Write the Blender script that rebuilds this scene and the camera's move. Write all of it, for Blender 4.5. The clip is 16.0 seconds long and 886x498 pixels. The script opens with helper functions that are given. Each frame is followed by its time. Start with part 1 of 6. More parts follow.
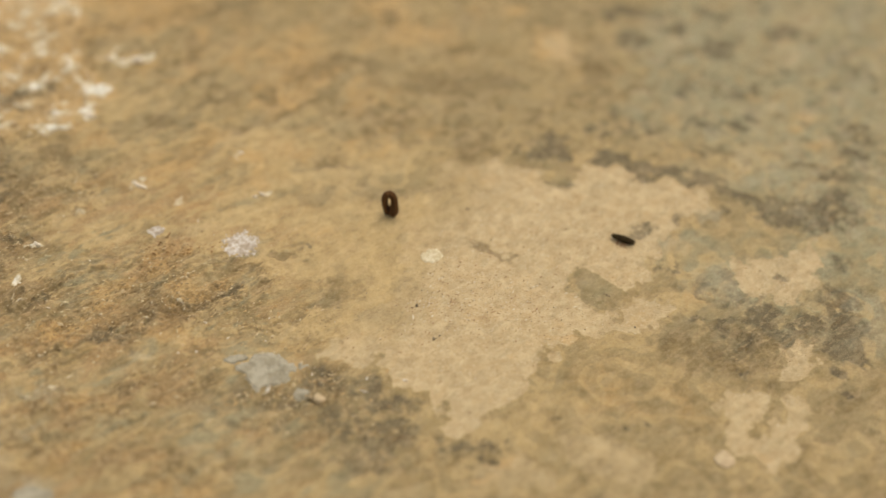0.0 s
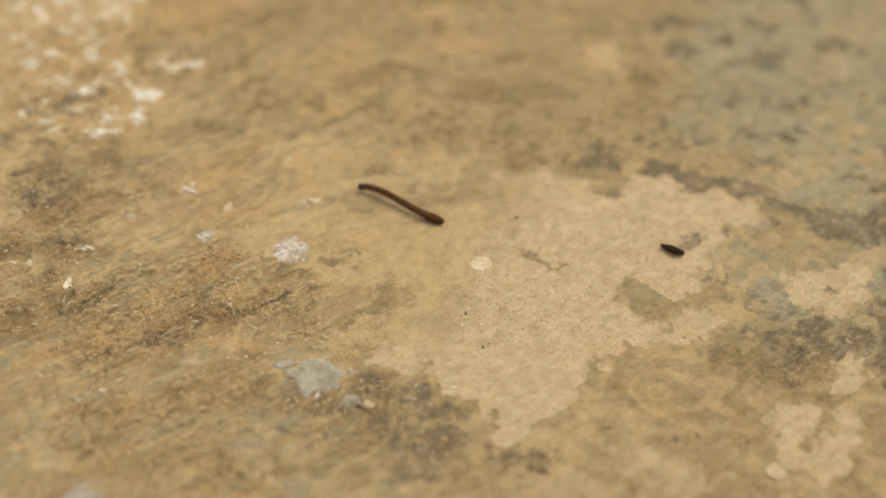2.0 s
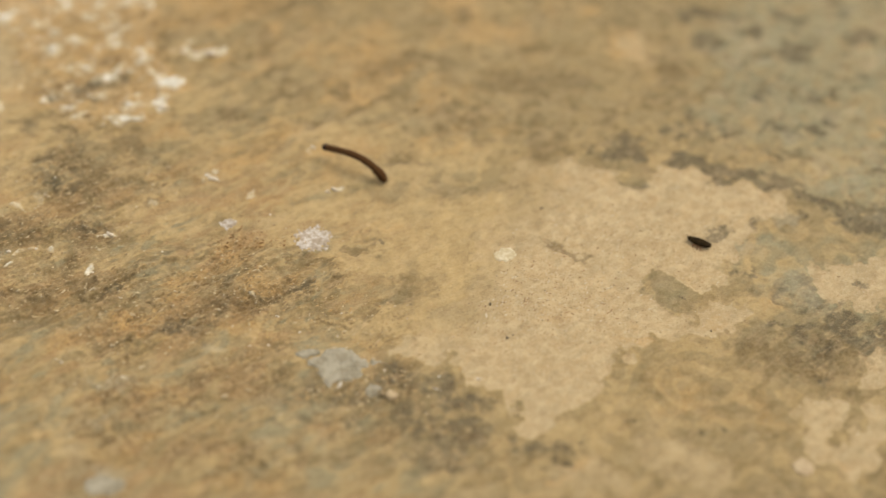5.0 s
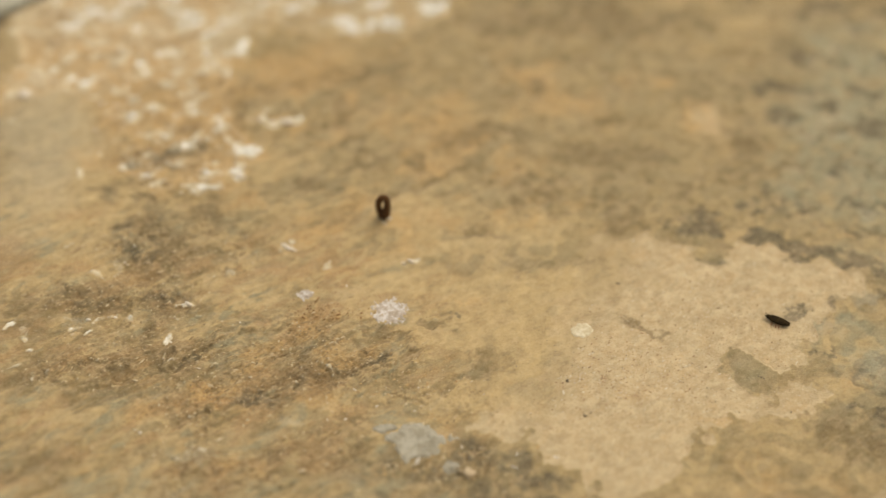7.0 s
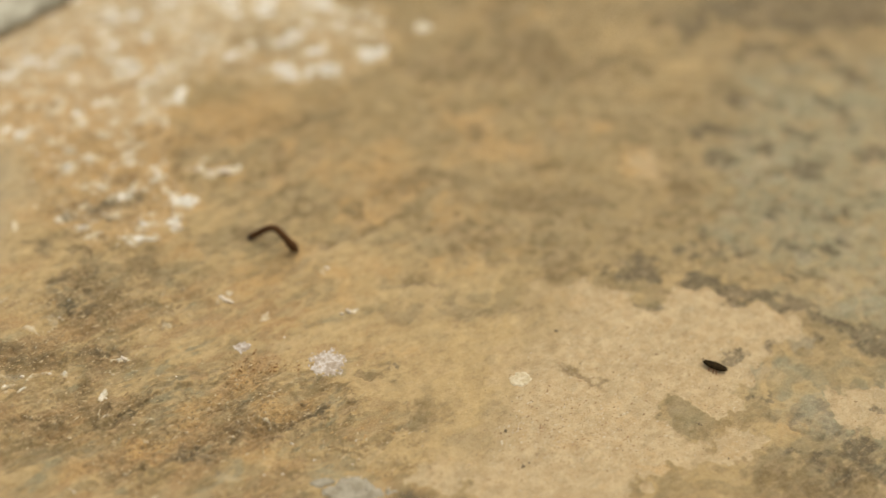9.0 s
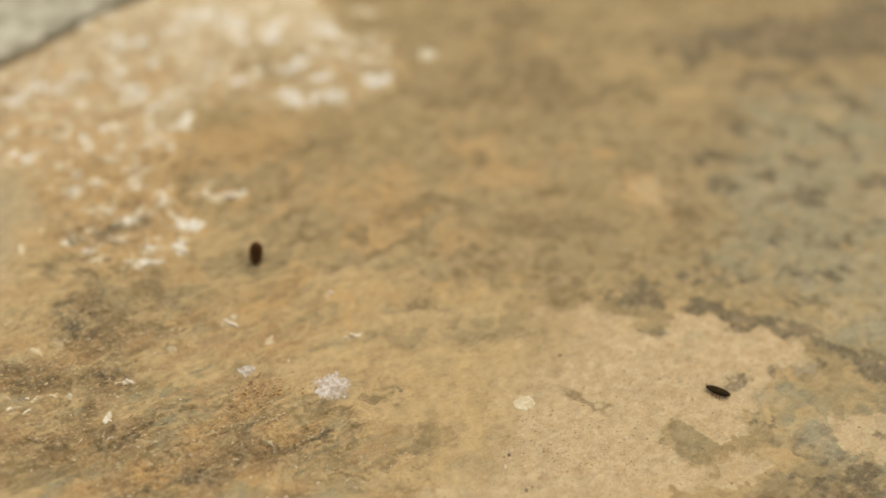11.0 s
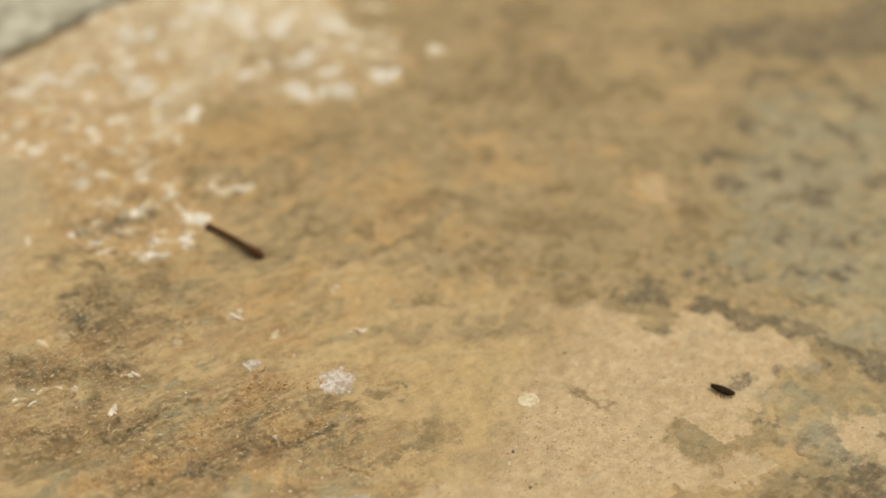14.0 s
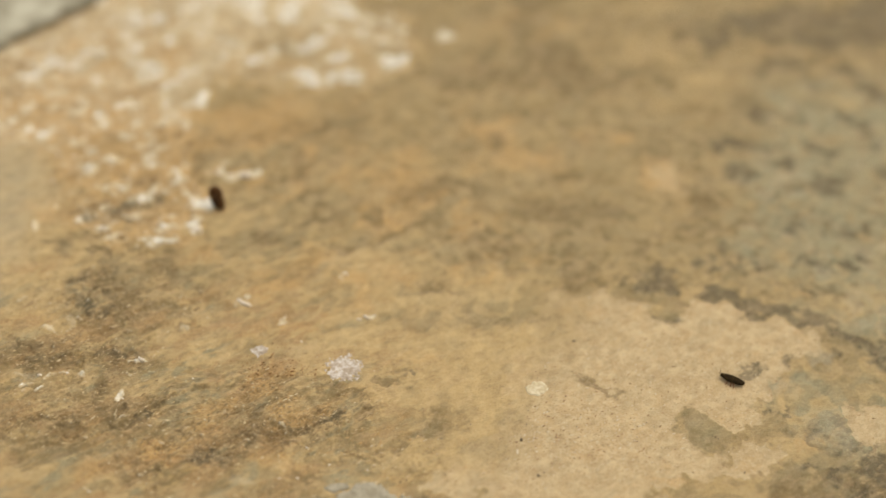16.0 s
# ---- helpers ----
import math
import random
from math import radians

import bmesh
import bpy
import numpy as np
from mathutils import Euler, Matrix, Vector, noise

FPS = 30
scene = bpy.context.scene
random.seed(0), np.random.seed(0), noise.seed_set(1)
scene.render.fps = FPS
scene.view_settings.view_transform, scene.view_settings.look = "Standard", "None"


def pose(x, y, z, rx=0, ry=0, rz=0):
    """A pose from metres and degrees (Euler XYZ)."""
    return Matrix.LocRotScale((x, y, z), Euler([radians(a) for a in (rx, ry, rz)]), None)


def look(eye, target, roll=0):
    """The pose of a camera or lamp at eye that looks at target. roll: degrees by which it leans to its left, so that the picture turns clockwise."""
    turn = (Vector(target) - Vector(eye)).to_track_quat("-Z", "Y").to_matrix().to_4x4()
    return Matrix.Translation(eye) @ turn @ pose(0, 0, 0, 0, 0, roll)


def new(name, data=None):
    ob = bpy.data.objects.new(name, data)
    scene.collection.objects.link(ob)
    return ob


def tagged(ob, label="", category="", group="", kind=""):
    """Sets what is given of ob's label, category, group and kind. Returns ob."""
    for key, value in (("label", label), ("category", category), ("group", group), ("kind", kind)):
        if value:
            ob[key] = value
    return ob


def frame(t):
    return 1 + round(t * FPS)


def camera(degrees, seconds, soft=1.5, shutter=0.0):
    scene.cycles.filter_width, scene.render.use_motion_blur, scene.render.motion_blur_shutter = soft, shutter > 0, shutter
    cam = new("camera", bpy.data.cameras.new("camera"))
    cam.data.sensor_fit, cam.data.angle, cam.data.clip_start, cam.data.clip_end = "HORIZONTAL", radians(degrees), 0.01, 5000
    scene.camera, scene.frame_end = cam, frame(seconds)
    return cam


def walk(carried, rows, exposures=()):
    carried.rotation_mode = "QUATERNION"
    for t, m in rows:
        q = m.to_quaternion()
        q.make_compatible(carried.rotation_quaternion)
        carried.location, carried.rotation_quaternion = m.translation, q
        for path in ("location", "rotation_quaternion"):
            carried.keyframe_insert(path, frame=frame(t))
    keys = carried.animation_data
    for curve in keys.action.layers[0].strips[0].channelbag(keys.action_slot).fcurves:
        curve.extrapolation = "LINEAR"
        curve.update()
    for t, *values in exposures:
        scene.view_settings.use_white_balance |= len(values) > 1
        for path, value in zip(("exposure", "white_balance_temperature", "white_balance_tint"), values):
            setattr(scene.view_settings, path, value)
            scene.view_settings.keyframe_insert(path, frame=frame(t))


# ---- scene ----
# A looper caterpillar on a weathered stone slab, seen from a hand's length away.
MM = 0.001
cam = camera(36.0, 16.0, soft=1.3)
cam.data.dof.use_dof, cam.data.dof.focus_distance, cam.data.dof.aperture_fstop = True, 0.303, 4.0
walk(cam, [
    (0.0, look((0.00000, -0.20182, 0.24055), (0.00000, -0.00000, 0), 4.05)),
    (0.5, look((-0.00037, -0.20262, 0.24064), (-0.00202, 0.00244, 0), 3.92)),
    (1.0, look((-0.00191, -0.20295, 0.24020), (-0.00440, 0.00248, 0), 3.93)),
    (1.5, look((-0.00477, -0.20329, 0.23887), (-0.00768, 0.00176, 0), 3.94)),
    (2.0, look((-0.00538, -0.20267, 0.23963), (-0.01135, 0.00126, 0), 3.45)),
    (2.5, look((-0.00582, -0.20370, 0.23898), (-0.01261, 0.00205, 0), 3.35)),
    (3.0, look((-0.00609, -0.20332, 0.23781), (-0.01485, 0.00112, 0), 3.09)),
    (5.5, look((-0.00896, -0.20162, 0.23617), (-0.01830, -0.00191, 0), 3.40)),
    (6.0, look((-0.01186, -0.19925, 0.23773), (-0.02436, 0.00344, 0), 2.97)),
    (6.5, look((-0.01601, -0.19739, 0.23973), (-0.03311, 0.01434, 0), 2.44)),
    (7.0, look((-0.01665, -0.19823, 0.24019), (-0.03648, 0.01784, 0), 2.14)),
    (7.5, look((-0.01505, -0.19779, 0.23924), (-0.03348, 0.01523, 0), 2.31)),
    (8.0, look((-0.01206, -0.19655, 0.23908), (-0.02797, 0.01610, 0), 2.48)),
    (8.5, look((-0.01100, -0.19262, 0.24257), (-0.02586, 0.02580, 0), 2.35)),
    (9.0, look((-0.01170, -0.19315, 0.24391), (-0.02340, 0.03564, 0), 3.06)),
    (9.5, look((-0.01220, -0.19535, 0.24448), (-0.02500, 0.04524, 0), 3.22)),
    (12.0, look((-0.01128, -0.19519, 0.24336), (-0.02495, 0.04191, 0), 2.98)),
    (12.5, look((-0.01114, -0.19444, 0.24394), (-0.02461, 0.04134, 0), 3.11)),
    (13.0, look((-0.01146, -0.19489, 0.24383), (-0.02526, 0.04102, 0), 3.18)),
    (13.5, look((-0.01252, -0.19577, 0.24416), (-0.02530, 0.04302, 0), 3.63)),
    (14.0, look((-0.01221, -0.19491, 0.24459), (-0.02653, 0.04240, 0), 3.48)),
    (14.5, look((-0.01215, -0.19480, 0.24383), (-0.02626, 0.04184, 0), 3.55)),
    (15.0, look((-0.01314, -0.19518, 0.24211), (-0.02633, 0.03737, 0), 3.83)),
    (15.5, look((-0.01306, -0.19475, 0.24128), (-0.02709, 0.03472, 0), 3.72)),
    (16.0, look((-0.01276, -0.19418, 0.24286), (-0.02824, 0.03765, 0), 3.59)),
], exposures=[(0.0, 0.0), (16.0, 0.0)])

# ---- light: a bright, thinly veiled sky; the sun high and to the right, much softened ----
SUN_UP, SUN_ROUND = radians(66), radians(50)
world = bpy.data.worlds.new("sky")
scene.world = world
world.use_nodes = True
sky = world.node_tree.nodes.new("ShaderNodeTexSky")
sky.sky_type, sky.sun_disc = "NISHITA", False
sky.sun_elevation, sky.sun_rotation = SUN_UP, SUN_ROUND
sky.dust_density, sky.air_density = 6.0, 1.0
background = world.node_tree.nodes["Background"]
background.inputs["Strength"].default_value = 0.205
veil = world.node_tree.nodes.new("ShaderNodeMix")  # thin cloud over the blue
veil.data_type = "RGBA"
veil.inputs[0].default_value, veil.inputs[7].default_value = 0.6, (4.5, 4.45, 4.2, 1.0)
world.node_tree.links.new(sky.outputs[0], veil.inputs[6])
world.node_tree.links.new(veil.outputs[2], background.inputs["Color"])
sun = new("sun", bpy.data.lights.new("sun", "SUN"))
sun.data.energy, sun.data.angle, sun.data.color = 1.3, radians(42), (1.0, 0.94, 0.82)
way = Vector((math.sin(SUN_ROUND) * math.cos(SUN_UP), math.cos(SUN_ROUND) * math.cos(SUN_UP), math.sin(SUN_UP)))
sun.matrix_world = look(way, (0, 0, 0))


# ---- materials ----
def lin(r, g, b):
    """Base colour from an sRGB triple, scaled to a plausible reflectance."""
    return tuple(k * ((v / 255 + 0.055) / 1.055) ** 2.4 for k, v in zip((0.677, 0.735, 0.80), (r, g, b))) + (1.0,)


class Nodes:
    """A small writer of node materials."""

    def __init__(self, name):
        self.mat = bpy.data.materials.new(name)
        self.mat.use_nodes = True
        self.tree = self.mat.node_tree
        self.shader = self.tree.nodes["Principled BSDF"]

    def put(self, value, socket):
        if isinstance(value, bpy.types.NodeSocket):
            self.tree.links.new(value, socket)
        else:
            socket.default_value = value

    def coords(self):
        return self.tree.nodes.new("ShaderNodeTexCoord").outputs["Object"]

    def attribute(self, name):
        node = self.tree.nodes.new("ShaderNodeAttribute")
        node.attribute_name = name
        return node.outputs["Fac"]

    def noise(self, at, scale, detail=4.0, rough=0.6, stretch=None, turn=0.0):
        if stretch:
            node = self.tree.nodes.new("ShaderNodeMapping")
            self.put(at, node.inputs["Vector"])
            node.vector_type = "TEXTURE"
            node.inputs["Scale"].default_value, node.inputs["Rotation"].default_value = stretch, (0, 0, radians(turn))
            at = node.outputs[0]
        node = self.tree.nodes.new("ShaderNodeTexNoise")
        self.put(at, node.inputs["Vector"])
        node.inputs["Scale"].default_value, node.inputs["Detail"].default_value, node.inputs["Roughness"].default_value = scale, detail, rough
        return node.outputs["Fac"]

    def flakes(self, at, scale, wobble, rough, turn=38):
        """A random grey for each of many ragged cells, drawn out along the stone's grain."""
        lie = self.tree.nodes.new("ShaderNodeMapping")
        self.put(at, lie.inputs["Vector"])
        lie.vector_type = "TEXTURE"
        lie.inputs["Scale"].default_value, lie.inputs["Rotation"].default_value = (1.5, 0.8, 1.0), (0, 0, radians(turn))
        at = lie.outputs[0]
        warp = self.tree.nodes.new("ShaderNodeTexNoise")
        self.put(at, warp.inputs["Vector"])
        warp.inputs["Scale"].default_value, warp.inputs["Detail"].default_value = rough, 4.0
        moved = self.tree.nodes.new("ShaderNodeVectorMath")
        moved.operation = "MULTIPLY_ADD"
        self.put(warp.outputs["Color"], moved.inputs[0])
        moved.inputs[1].default_value = (wobble,) * 3
        self.put(at, moved.inputs[2])
        cells = self.tree.nodes.new("ShaderNodeTexVoronoi")
        cells.voronoi_dimensions = "2D"
        self.put(moved.outputs[0], cells.inputs["Vector"])
        cells.inputs["Scale"].default_value = scale
        split = self.tree.nodes.new("ShaderNodeSeparateColor")
        self.put(cells.outputs["Color"], split.inputs[0])
        return split.outputs[0], split.outputs[1]

    def math(self, kind, a, b=0.0, c=0.0):
        node = self.tree.nodes.new("ShaderNodeMath")
        node.operation = kind
        for value, socket in zip((a, b, c), node.inputs):
            self.put(value, socket)
        return node.outputs[0]

    def step(self, x, low, high):
        node = self.tree.nodes.new("ShaderNodeMapRange")
        node.interpolation_type = "SMOOTHSTEP"
        self.put(x, node.inputs["Value"])
        node.inputs["From Min"].default_value, node.inputs["From Max"].default_value = low, high
        return node.outputs["Result"]

    def mix(self, fac, a, b):
        node = self.tree.nodes.new("ShaderNodeMix")
        node.data_type = "RGBA"
        self.put(fac, node.inputs[0])
        self.put(a, node.inputs[6])
        self.put(b, node.inputs[7])
        return node.outputs[2]

    def bump(self, height, strength, distance):
        node = self.tree.nodes.new("ShaderNodeBump")
        self.put(height, node.inputs["Height"])
        node.inputs["Strength"].default_value, node.inputs["Distance"].default_value = strength, distance
        self.put(node.outputs[0], self.shader.inputs["Normal"])

    def done(self, color, roughness, specular=0.4):
        self.put(color, self.shader.inputs["Base Color"])
        self.put(roughness, self.shader.inputs["Roughness"])
        self.shader.inputs["Specular IOR Level"].default_value = specular
        return self.mat


def stone_material():
    n = Nodes("weathered_stone")
    at = n.coords()
    broad, mid, fine = n.noise(at, 60, 5), n.noise(at, 330, 5, 0.65), n.noise(at, 1500, 4, 0.7)
    grain = n.noise(at, 4200, 2, 0.6)

    def layer(name, low, high, worn):
        """A colour mask (stains, painted shade and glints), its edge broken up by the grain."""
        m = n.math("MULTIPLY_ADD", n.math("SUBTRACT", mid, 0.5), worn, n.attribute(name))
        m = n.math("MULTIPLY_ADD", n.math("SUBTRACT", fine, 0.5), worn * 0.8, m)
        return n.step(m, low, high)

    color = n.mix(n.step(broad, 0.35, 0.65), lin(172, 141, 88), lin(190, 156, 101))
    color = n.mix(n.math("MULTIPLY", n.step(mid, 0.45, 0.7), 0.6), color, lin(140, 115, 74))
    color = n.mix(n.math("MULTIPLY", n.step(mid, 0.5, 0.3), 0.6), color, lin(200, 166, 112))
    color = n.mix(n.math("MULTIPLY", layer("grey", 0.0, 0.9, 0.45), 0.75), color, n.mix(n.step(fine, 0.3, 0.7), lin(176, 150, 102), lin(158, 133, 88)))
    color = n.mix(n.math("MULTIPLY", layer("cool", 0.0, 0.9, 0.5), 0.8), color, n.mix(n.step(fine, 0.3, 0.7), lin(173, 163, 124), lin(151, 142, 106)))
    color = n.mix(n.math("MULTIPLY", layer("pale", 0.0, 0.9, 0.3), 0.9), color, n.mix(n.step(mid, 0.3, 0.7), lin(219, 181, 120), lin(203, 166, 108)))
    buff = n.mix(n.step(mid, 0.3, 0.7), lin(224, 191, 139), lin(208, 172, 120))
    color = n.mix(n.math("MULTIPLY", layer("buff", 0.1, 0.8, 0.4), 0.92), color, buff)
    color = n.mix(n.math("MULTIPLY", layer("ochre", 0.0, 1.0, 0.35), 0.75), color, n.mix(n.step(fine, 0.3, 0.7), lin(228, 177, 108), lin(206, 157, 92)))
    color = n.mix(n.math("MULTIPLY", layer("rust", 0.0, 1.0, 0.4), 0.8), color, n.mix(n.step(fine, 0.3, 0.7), lin(192, 149, 96), lin(163, 122, 74)))
    color = n.mix(n.math("MULTIPLY", layer("brown", 0.0, 1.0, 0.35), 0.75), color, n.mix(n.step(fine, 0.3, 0.7), lin(118, 95, 58), lin(142, 114, 70)))
    dark = n.mix(n.step(fine, 0.3, 0.7), lin(86, 74, 53), lin(116, 100, 71))
    color = n.mix(n.math("MULTIPLY", layer("dark", 0.0, 1.0, 0.3), 0.8), color, dark)
    color = n.mix(n.math("MULTIPLY", layer("film", 0.0, 1.0, 0.4), 0.7), color, n.mix(n.step(fine, 0.3, 0.7), lin(206, 188, 152), lin(184, 164, 126)))
    white = n.mix(n.step(fine, 0.35, 0.65), lin(252, 233, 198), lin(238, 206, 150))
    crust = layer("white", 0.1, 1.1, 1.0)
    # the strongest whites get a brighter core, a glint put into the colour
    white = n.mix(n.step(n.attribute("white"), 1.0, 1.5), white, lin(270, 256, 230))
    color = n.mix(crust, color, white)
    # the crumbled parts: brown and tan streaks drawn out along the stone's grain
    lay = n.noise(at, 420, 5, 0.62, (2.6, 0.75, 1.0), 38)
    lay2 = n.noise(at, 800, 4, 0.6, (2.3, 0.8, 1.0), 38)
    worn = n.math("MULTIPLY", n.math("MULTIPLY_ADD", n.attribute("crumb"), 0.7, 0.1), n.math("MULTIPLY_ADD", crust, -0.7, 1.0))
    color = n.mix(n.math("MULTIPLY", n.step(lay, 0.5, 0.66), worn), color, lin(134, 103, 62))
    color = n.mix(n.math("MULTIPLY", n.step(lay2, 0.54, 0.68), n.math("MULTIPLY", worn, 0.55)), color, lin(108, 88, 58))
    color = n.mix(n.math("MULTIPLY", n.step(lay2, 0.46, 0.33), n.math("MULTIPLY", worn, 0.8)), color, lin(208, 174, 122))
    # thin flakes of the surface, each a little lighter, darker, warmer or greyer than the next
    open_face = n.math("MULTIPLY", n.math("SUBTRACT", 1.0, n.step(n.attribute("buff"), 0.3, 0.9)), n.math("MULTIPLY_ADD", n.attribute("crumb"), 0.8, 0.2))
    split = None
    for scale, wobble, rough, amount, rise in ((150, 0.009, 160, 0.1, 0.8), (420, 0.004, 420, 0.14, 0.8), (1000, 0.002, 900, 0.16, 0.5)):
        tone, hue = n.flakes(at, scale, wobble, rough)
        color = n.mix(n.math("MULTIPLY", n.step(tone, 0.62, 0.95), amount), color, n.mix(n.step(hue, 0.4, 0.6), lin(124, 98, 62), lin(122, 110, 80)))
        color = n.mix(n.math("MULTIPLY", n.step(tone, 0.38, 0.05), amount), color, n.mix(n.step(hue, 0.4, 0.6), lin(214, 178, 130), lin(196, 170, 124)))
        tone = n.math("MULTIPLY", tone, rise)
        split = tone if split is None else n.math("ADD", split, tone)
    # pits and pale grains in the buff skin
    pit = n.noise(at, 1500, 3, 0.6)
    skin = n.step(n.attribute("buff"), 0.5, 0.95)
    color = n.mix(n.math("MULTIPLY", n.step(pit, 0.6, 0.7), n.math("MULTIPLY", skin, 0.4)), color, lin(146, 114, 74))
    color = n.mix(n.math("MULTIPLY", n.step(pit, 0.42, 0.32), n.math("MULTIPLY", skin, 0.4)), color, lin(230, 202, 158))
    # fine grains, darker and lighter
    color = n.mix(n.math("MULTIPLY", n.step(grain, 0.56, 0.75), 0.4), color, lin(106, 88, 62))
    color = n.mix(n.math("MULTIPLY", n.step(grain, 0.44, 0.28), 0.3), color, lin(222, 196, 150))
    height = n.math("ADD", fine, n.math("MULTIPLY", grain, 0.5))
    height = n.math("MULTIPLY_ADD", split, n.math("MULTIPLY", open_face, 0.9), height)
    height = n.math("MULTIPLY_ADD", pit, n.math("MULTIPLY", skin, -1.3), height)
    n.bump(height, 0.9, 0.0003)
    return n.done(color, n.step(mid, -0.9, 1.0), 0.22)


def plain_material(name, a, b, scale=1200, roughness=0.6, bump=0.0001, specular=0.4):
    n = Nodes(name)
    at = n.coords()
    grain = n.noise(at, scale, 4)
    n.bump(grain, 0.6, bump)
    return n.done(n.mix(n.step(grain, 0.35, 0.65), a, b), roughness, specular)


STONE = stone_material()
GREY_STONE = plain_material("grey_stone", lin(204, 189, 156), lin(158, 145, 114), 160, 0.85, 0.0004)
EARTH = plain_material("earth", lin(122, 102, 70), lin(92, 76, 52), 300, 0.9, 0.002)
CUTICLE = plain_material("caterpillar_skin", lin(100, 65, 31), lin(70, 45, 21), 1500, 0.75, 0.00006, 0.1)
CUTICLE_DARK = plain_material("caterpillar_head_skin", lin(54, 32, 16), lin(36, 22, 12), 1500, 0.6, 0.00005, 0.2)
SHELL = plain_material("insect_shell", lin(62, 46, 22), lin(36, 26, 13), 1800, 0.7, 0.00005, 0.04)
LEG = plain_material("insect_leg", lin(168, 112, 66), lin(136, 88, 52), 2000, 0.5)
LIME = plain_material("lichen_crust", lin(226, 206, 182), lin(180, 155, 124), 900, 0.9)
QUARTZ = plain_material("quartz", lin(242, 220, 188), lin(218, 188, 146), 1600, 0.45, 0.00015, 0.35)
MORTAR = plain_material("grey_mortar", lin(188, 171, 140), lin(160, 143, 112), 500, 0.85)
BUFFCHIP = plain_material("buff_chip", lin(214, 182, 134), lin(190, 156, 110), 1200, 0.6)
CREAM = plain_material("cream_chip", lin(232, 208, 164), lin(212, 184, 136), 900, 0.8)
GRIT = plain_material("dark_grit", lin(124, 102, 72), lin(150, 126, 92), 3000, 0.7)

# ---- the slab: a fine relief with its stains laid out in millimetres ----
STEP = 0.3


def fbm(shape, size, fall, seed, stretch=(1.0, 1.0), step=STEP, turn=0.0):
    """Cloudy noise of mean 0 and deviation 1 whose largest forms are about size mm across."""
    rng = np.random.default_rng(seed)
    ky, kx = np.fft.fftfreq(shape[0], step)[:, None], np.fft.rfftfreq(shape[1], step)[None, :]
    c, s = math.cos(radians(turn)), math.sin(radians(turn))
    kx, ky = (kx * c + ky * s) * stretch[0], (ky * c - kx * s) * stretch[1]
    power = (kx * kx + ky * ky + (1.0 / size) ** 2) ** (-fall / 2)
    f = np.fft.irfft2(np.fft.rfft2(rng.standard_normal(shape)) * power, shape)
    return ((f - f.mean()) / f.std()).astype(np.float32)


def smooth(x, low, high):
    u = np.clip((x - low) / (high - low), 0, 1)
    return u * u * (3 - 2 * u)


def axis(low, high, reach, step):
    """Even steps from low to high, then ever wider ones out to reach."""
    far = np.cumsum(step * 1.28 ** np.arange(1, 40))
    far = far[far < reach]
    return np.concatenate([low - far[::-1], np.arange(low, high, step), high + far])


XS, YS = axis(-196, 146, 260, STEP), axis(-92, 186, 260, STEP)
X, Y = [a.astype(np.float32) for a in np.meshgrid(XS, YS)]
SHAPE = X.shape
WX = X + 1.3 * fbm(SHAPE, 9, 2.9, 11) + 0.3 * fbm(SHAPE, 2.5, 2.4, 12)
WY = Y + 1.2 * fbm(SHAPE, 9, 2.9, 13) + 0.3 * fbm(SHAPE, 2.5, 2.4, 14)
buff, pale, film, grey, cool, brown, dark, ochre, white, crumb, crust = [np.zeros(SHAPE, np.float32) for _ in range(11)]


def blots(layer, rows):
    """Stains with ragged rims: centre, half lengths, turn in degrees, strength."""
    for x, y, rx, ry, turn, amount in rows:
        reach = 1.35 * rx + 8
        i0, i1 = np.searchsorted(YS, (y - reach, y + reach))
        j0, j1 = np.searchsorted(XS, (x - reach, x + reach))
        bend = 0.6 if layer is white else 1.0
        dx, dy, c, s = [b[i0:i1, j0:j1] + bend * (w[i0:i1, j0:j1] - b[i0:i1, j0:j1]) - at for b, w, at in ((X, WX, x), (Y, WY, y))] + [math.cos(radians(turn)), math.sin(radians(turn))]
        r = np.hypot((dx * c + dy * s) / rx, (dy * c - dx * s) / ry)
        part = layer[i0:i1, j0:j1]
        part += (1 - part) * amount * (smooth(r, 1.22, 0.62) if layer is white or layer is buff else smooth(r, 1.4, 0.5))


def outline(layer, points, amount, soft):
    """A patch within a rough outline."""
    inside, near = np.zeros(SHAPE, bool), np.full(SHAPE, 1e9, np.float32)
    for (ax, ay), (bx, by) in zip(points, points[1:] + points[:1]):
        ex, ey = bx - ax, by - ay
        u = np.clip(((WX - ax) * ex + (WY - ay) * ey) / (ex * ex + ey * ey), 0, 1)
        near = np.minimum(near, (WX - ax - u * ex) ** 2 + (WY - ay - u * ey) ** 2)
        if by != ay:
            inside ^= ((WY < ay) != (WY < by)) & (WX < ax + (WY - ay) * ex / ey)
    d = np.sqrt(near) * np.where(inside, 1, -1)
    layer += (1 - layer) * amount * smooth(d, -soft, soft)


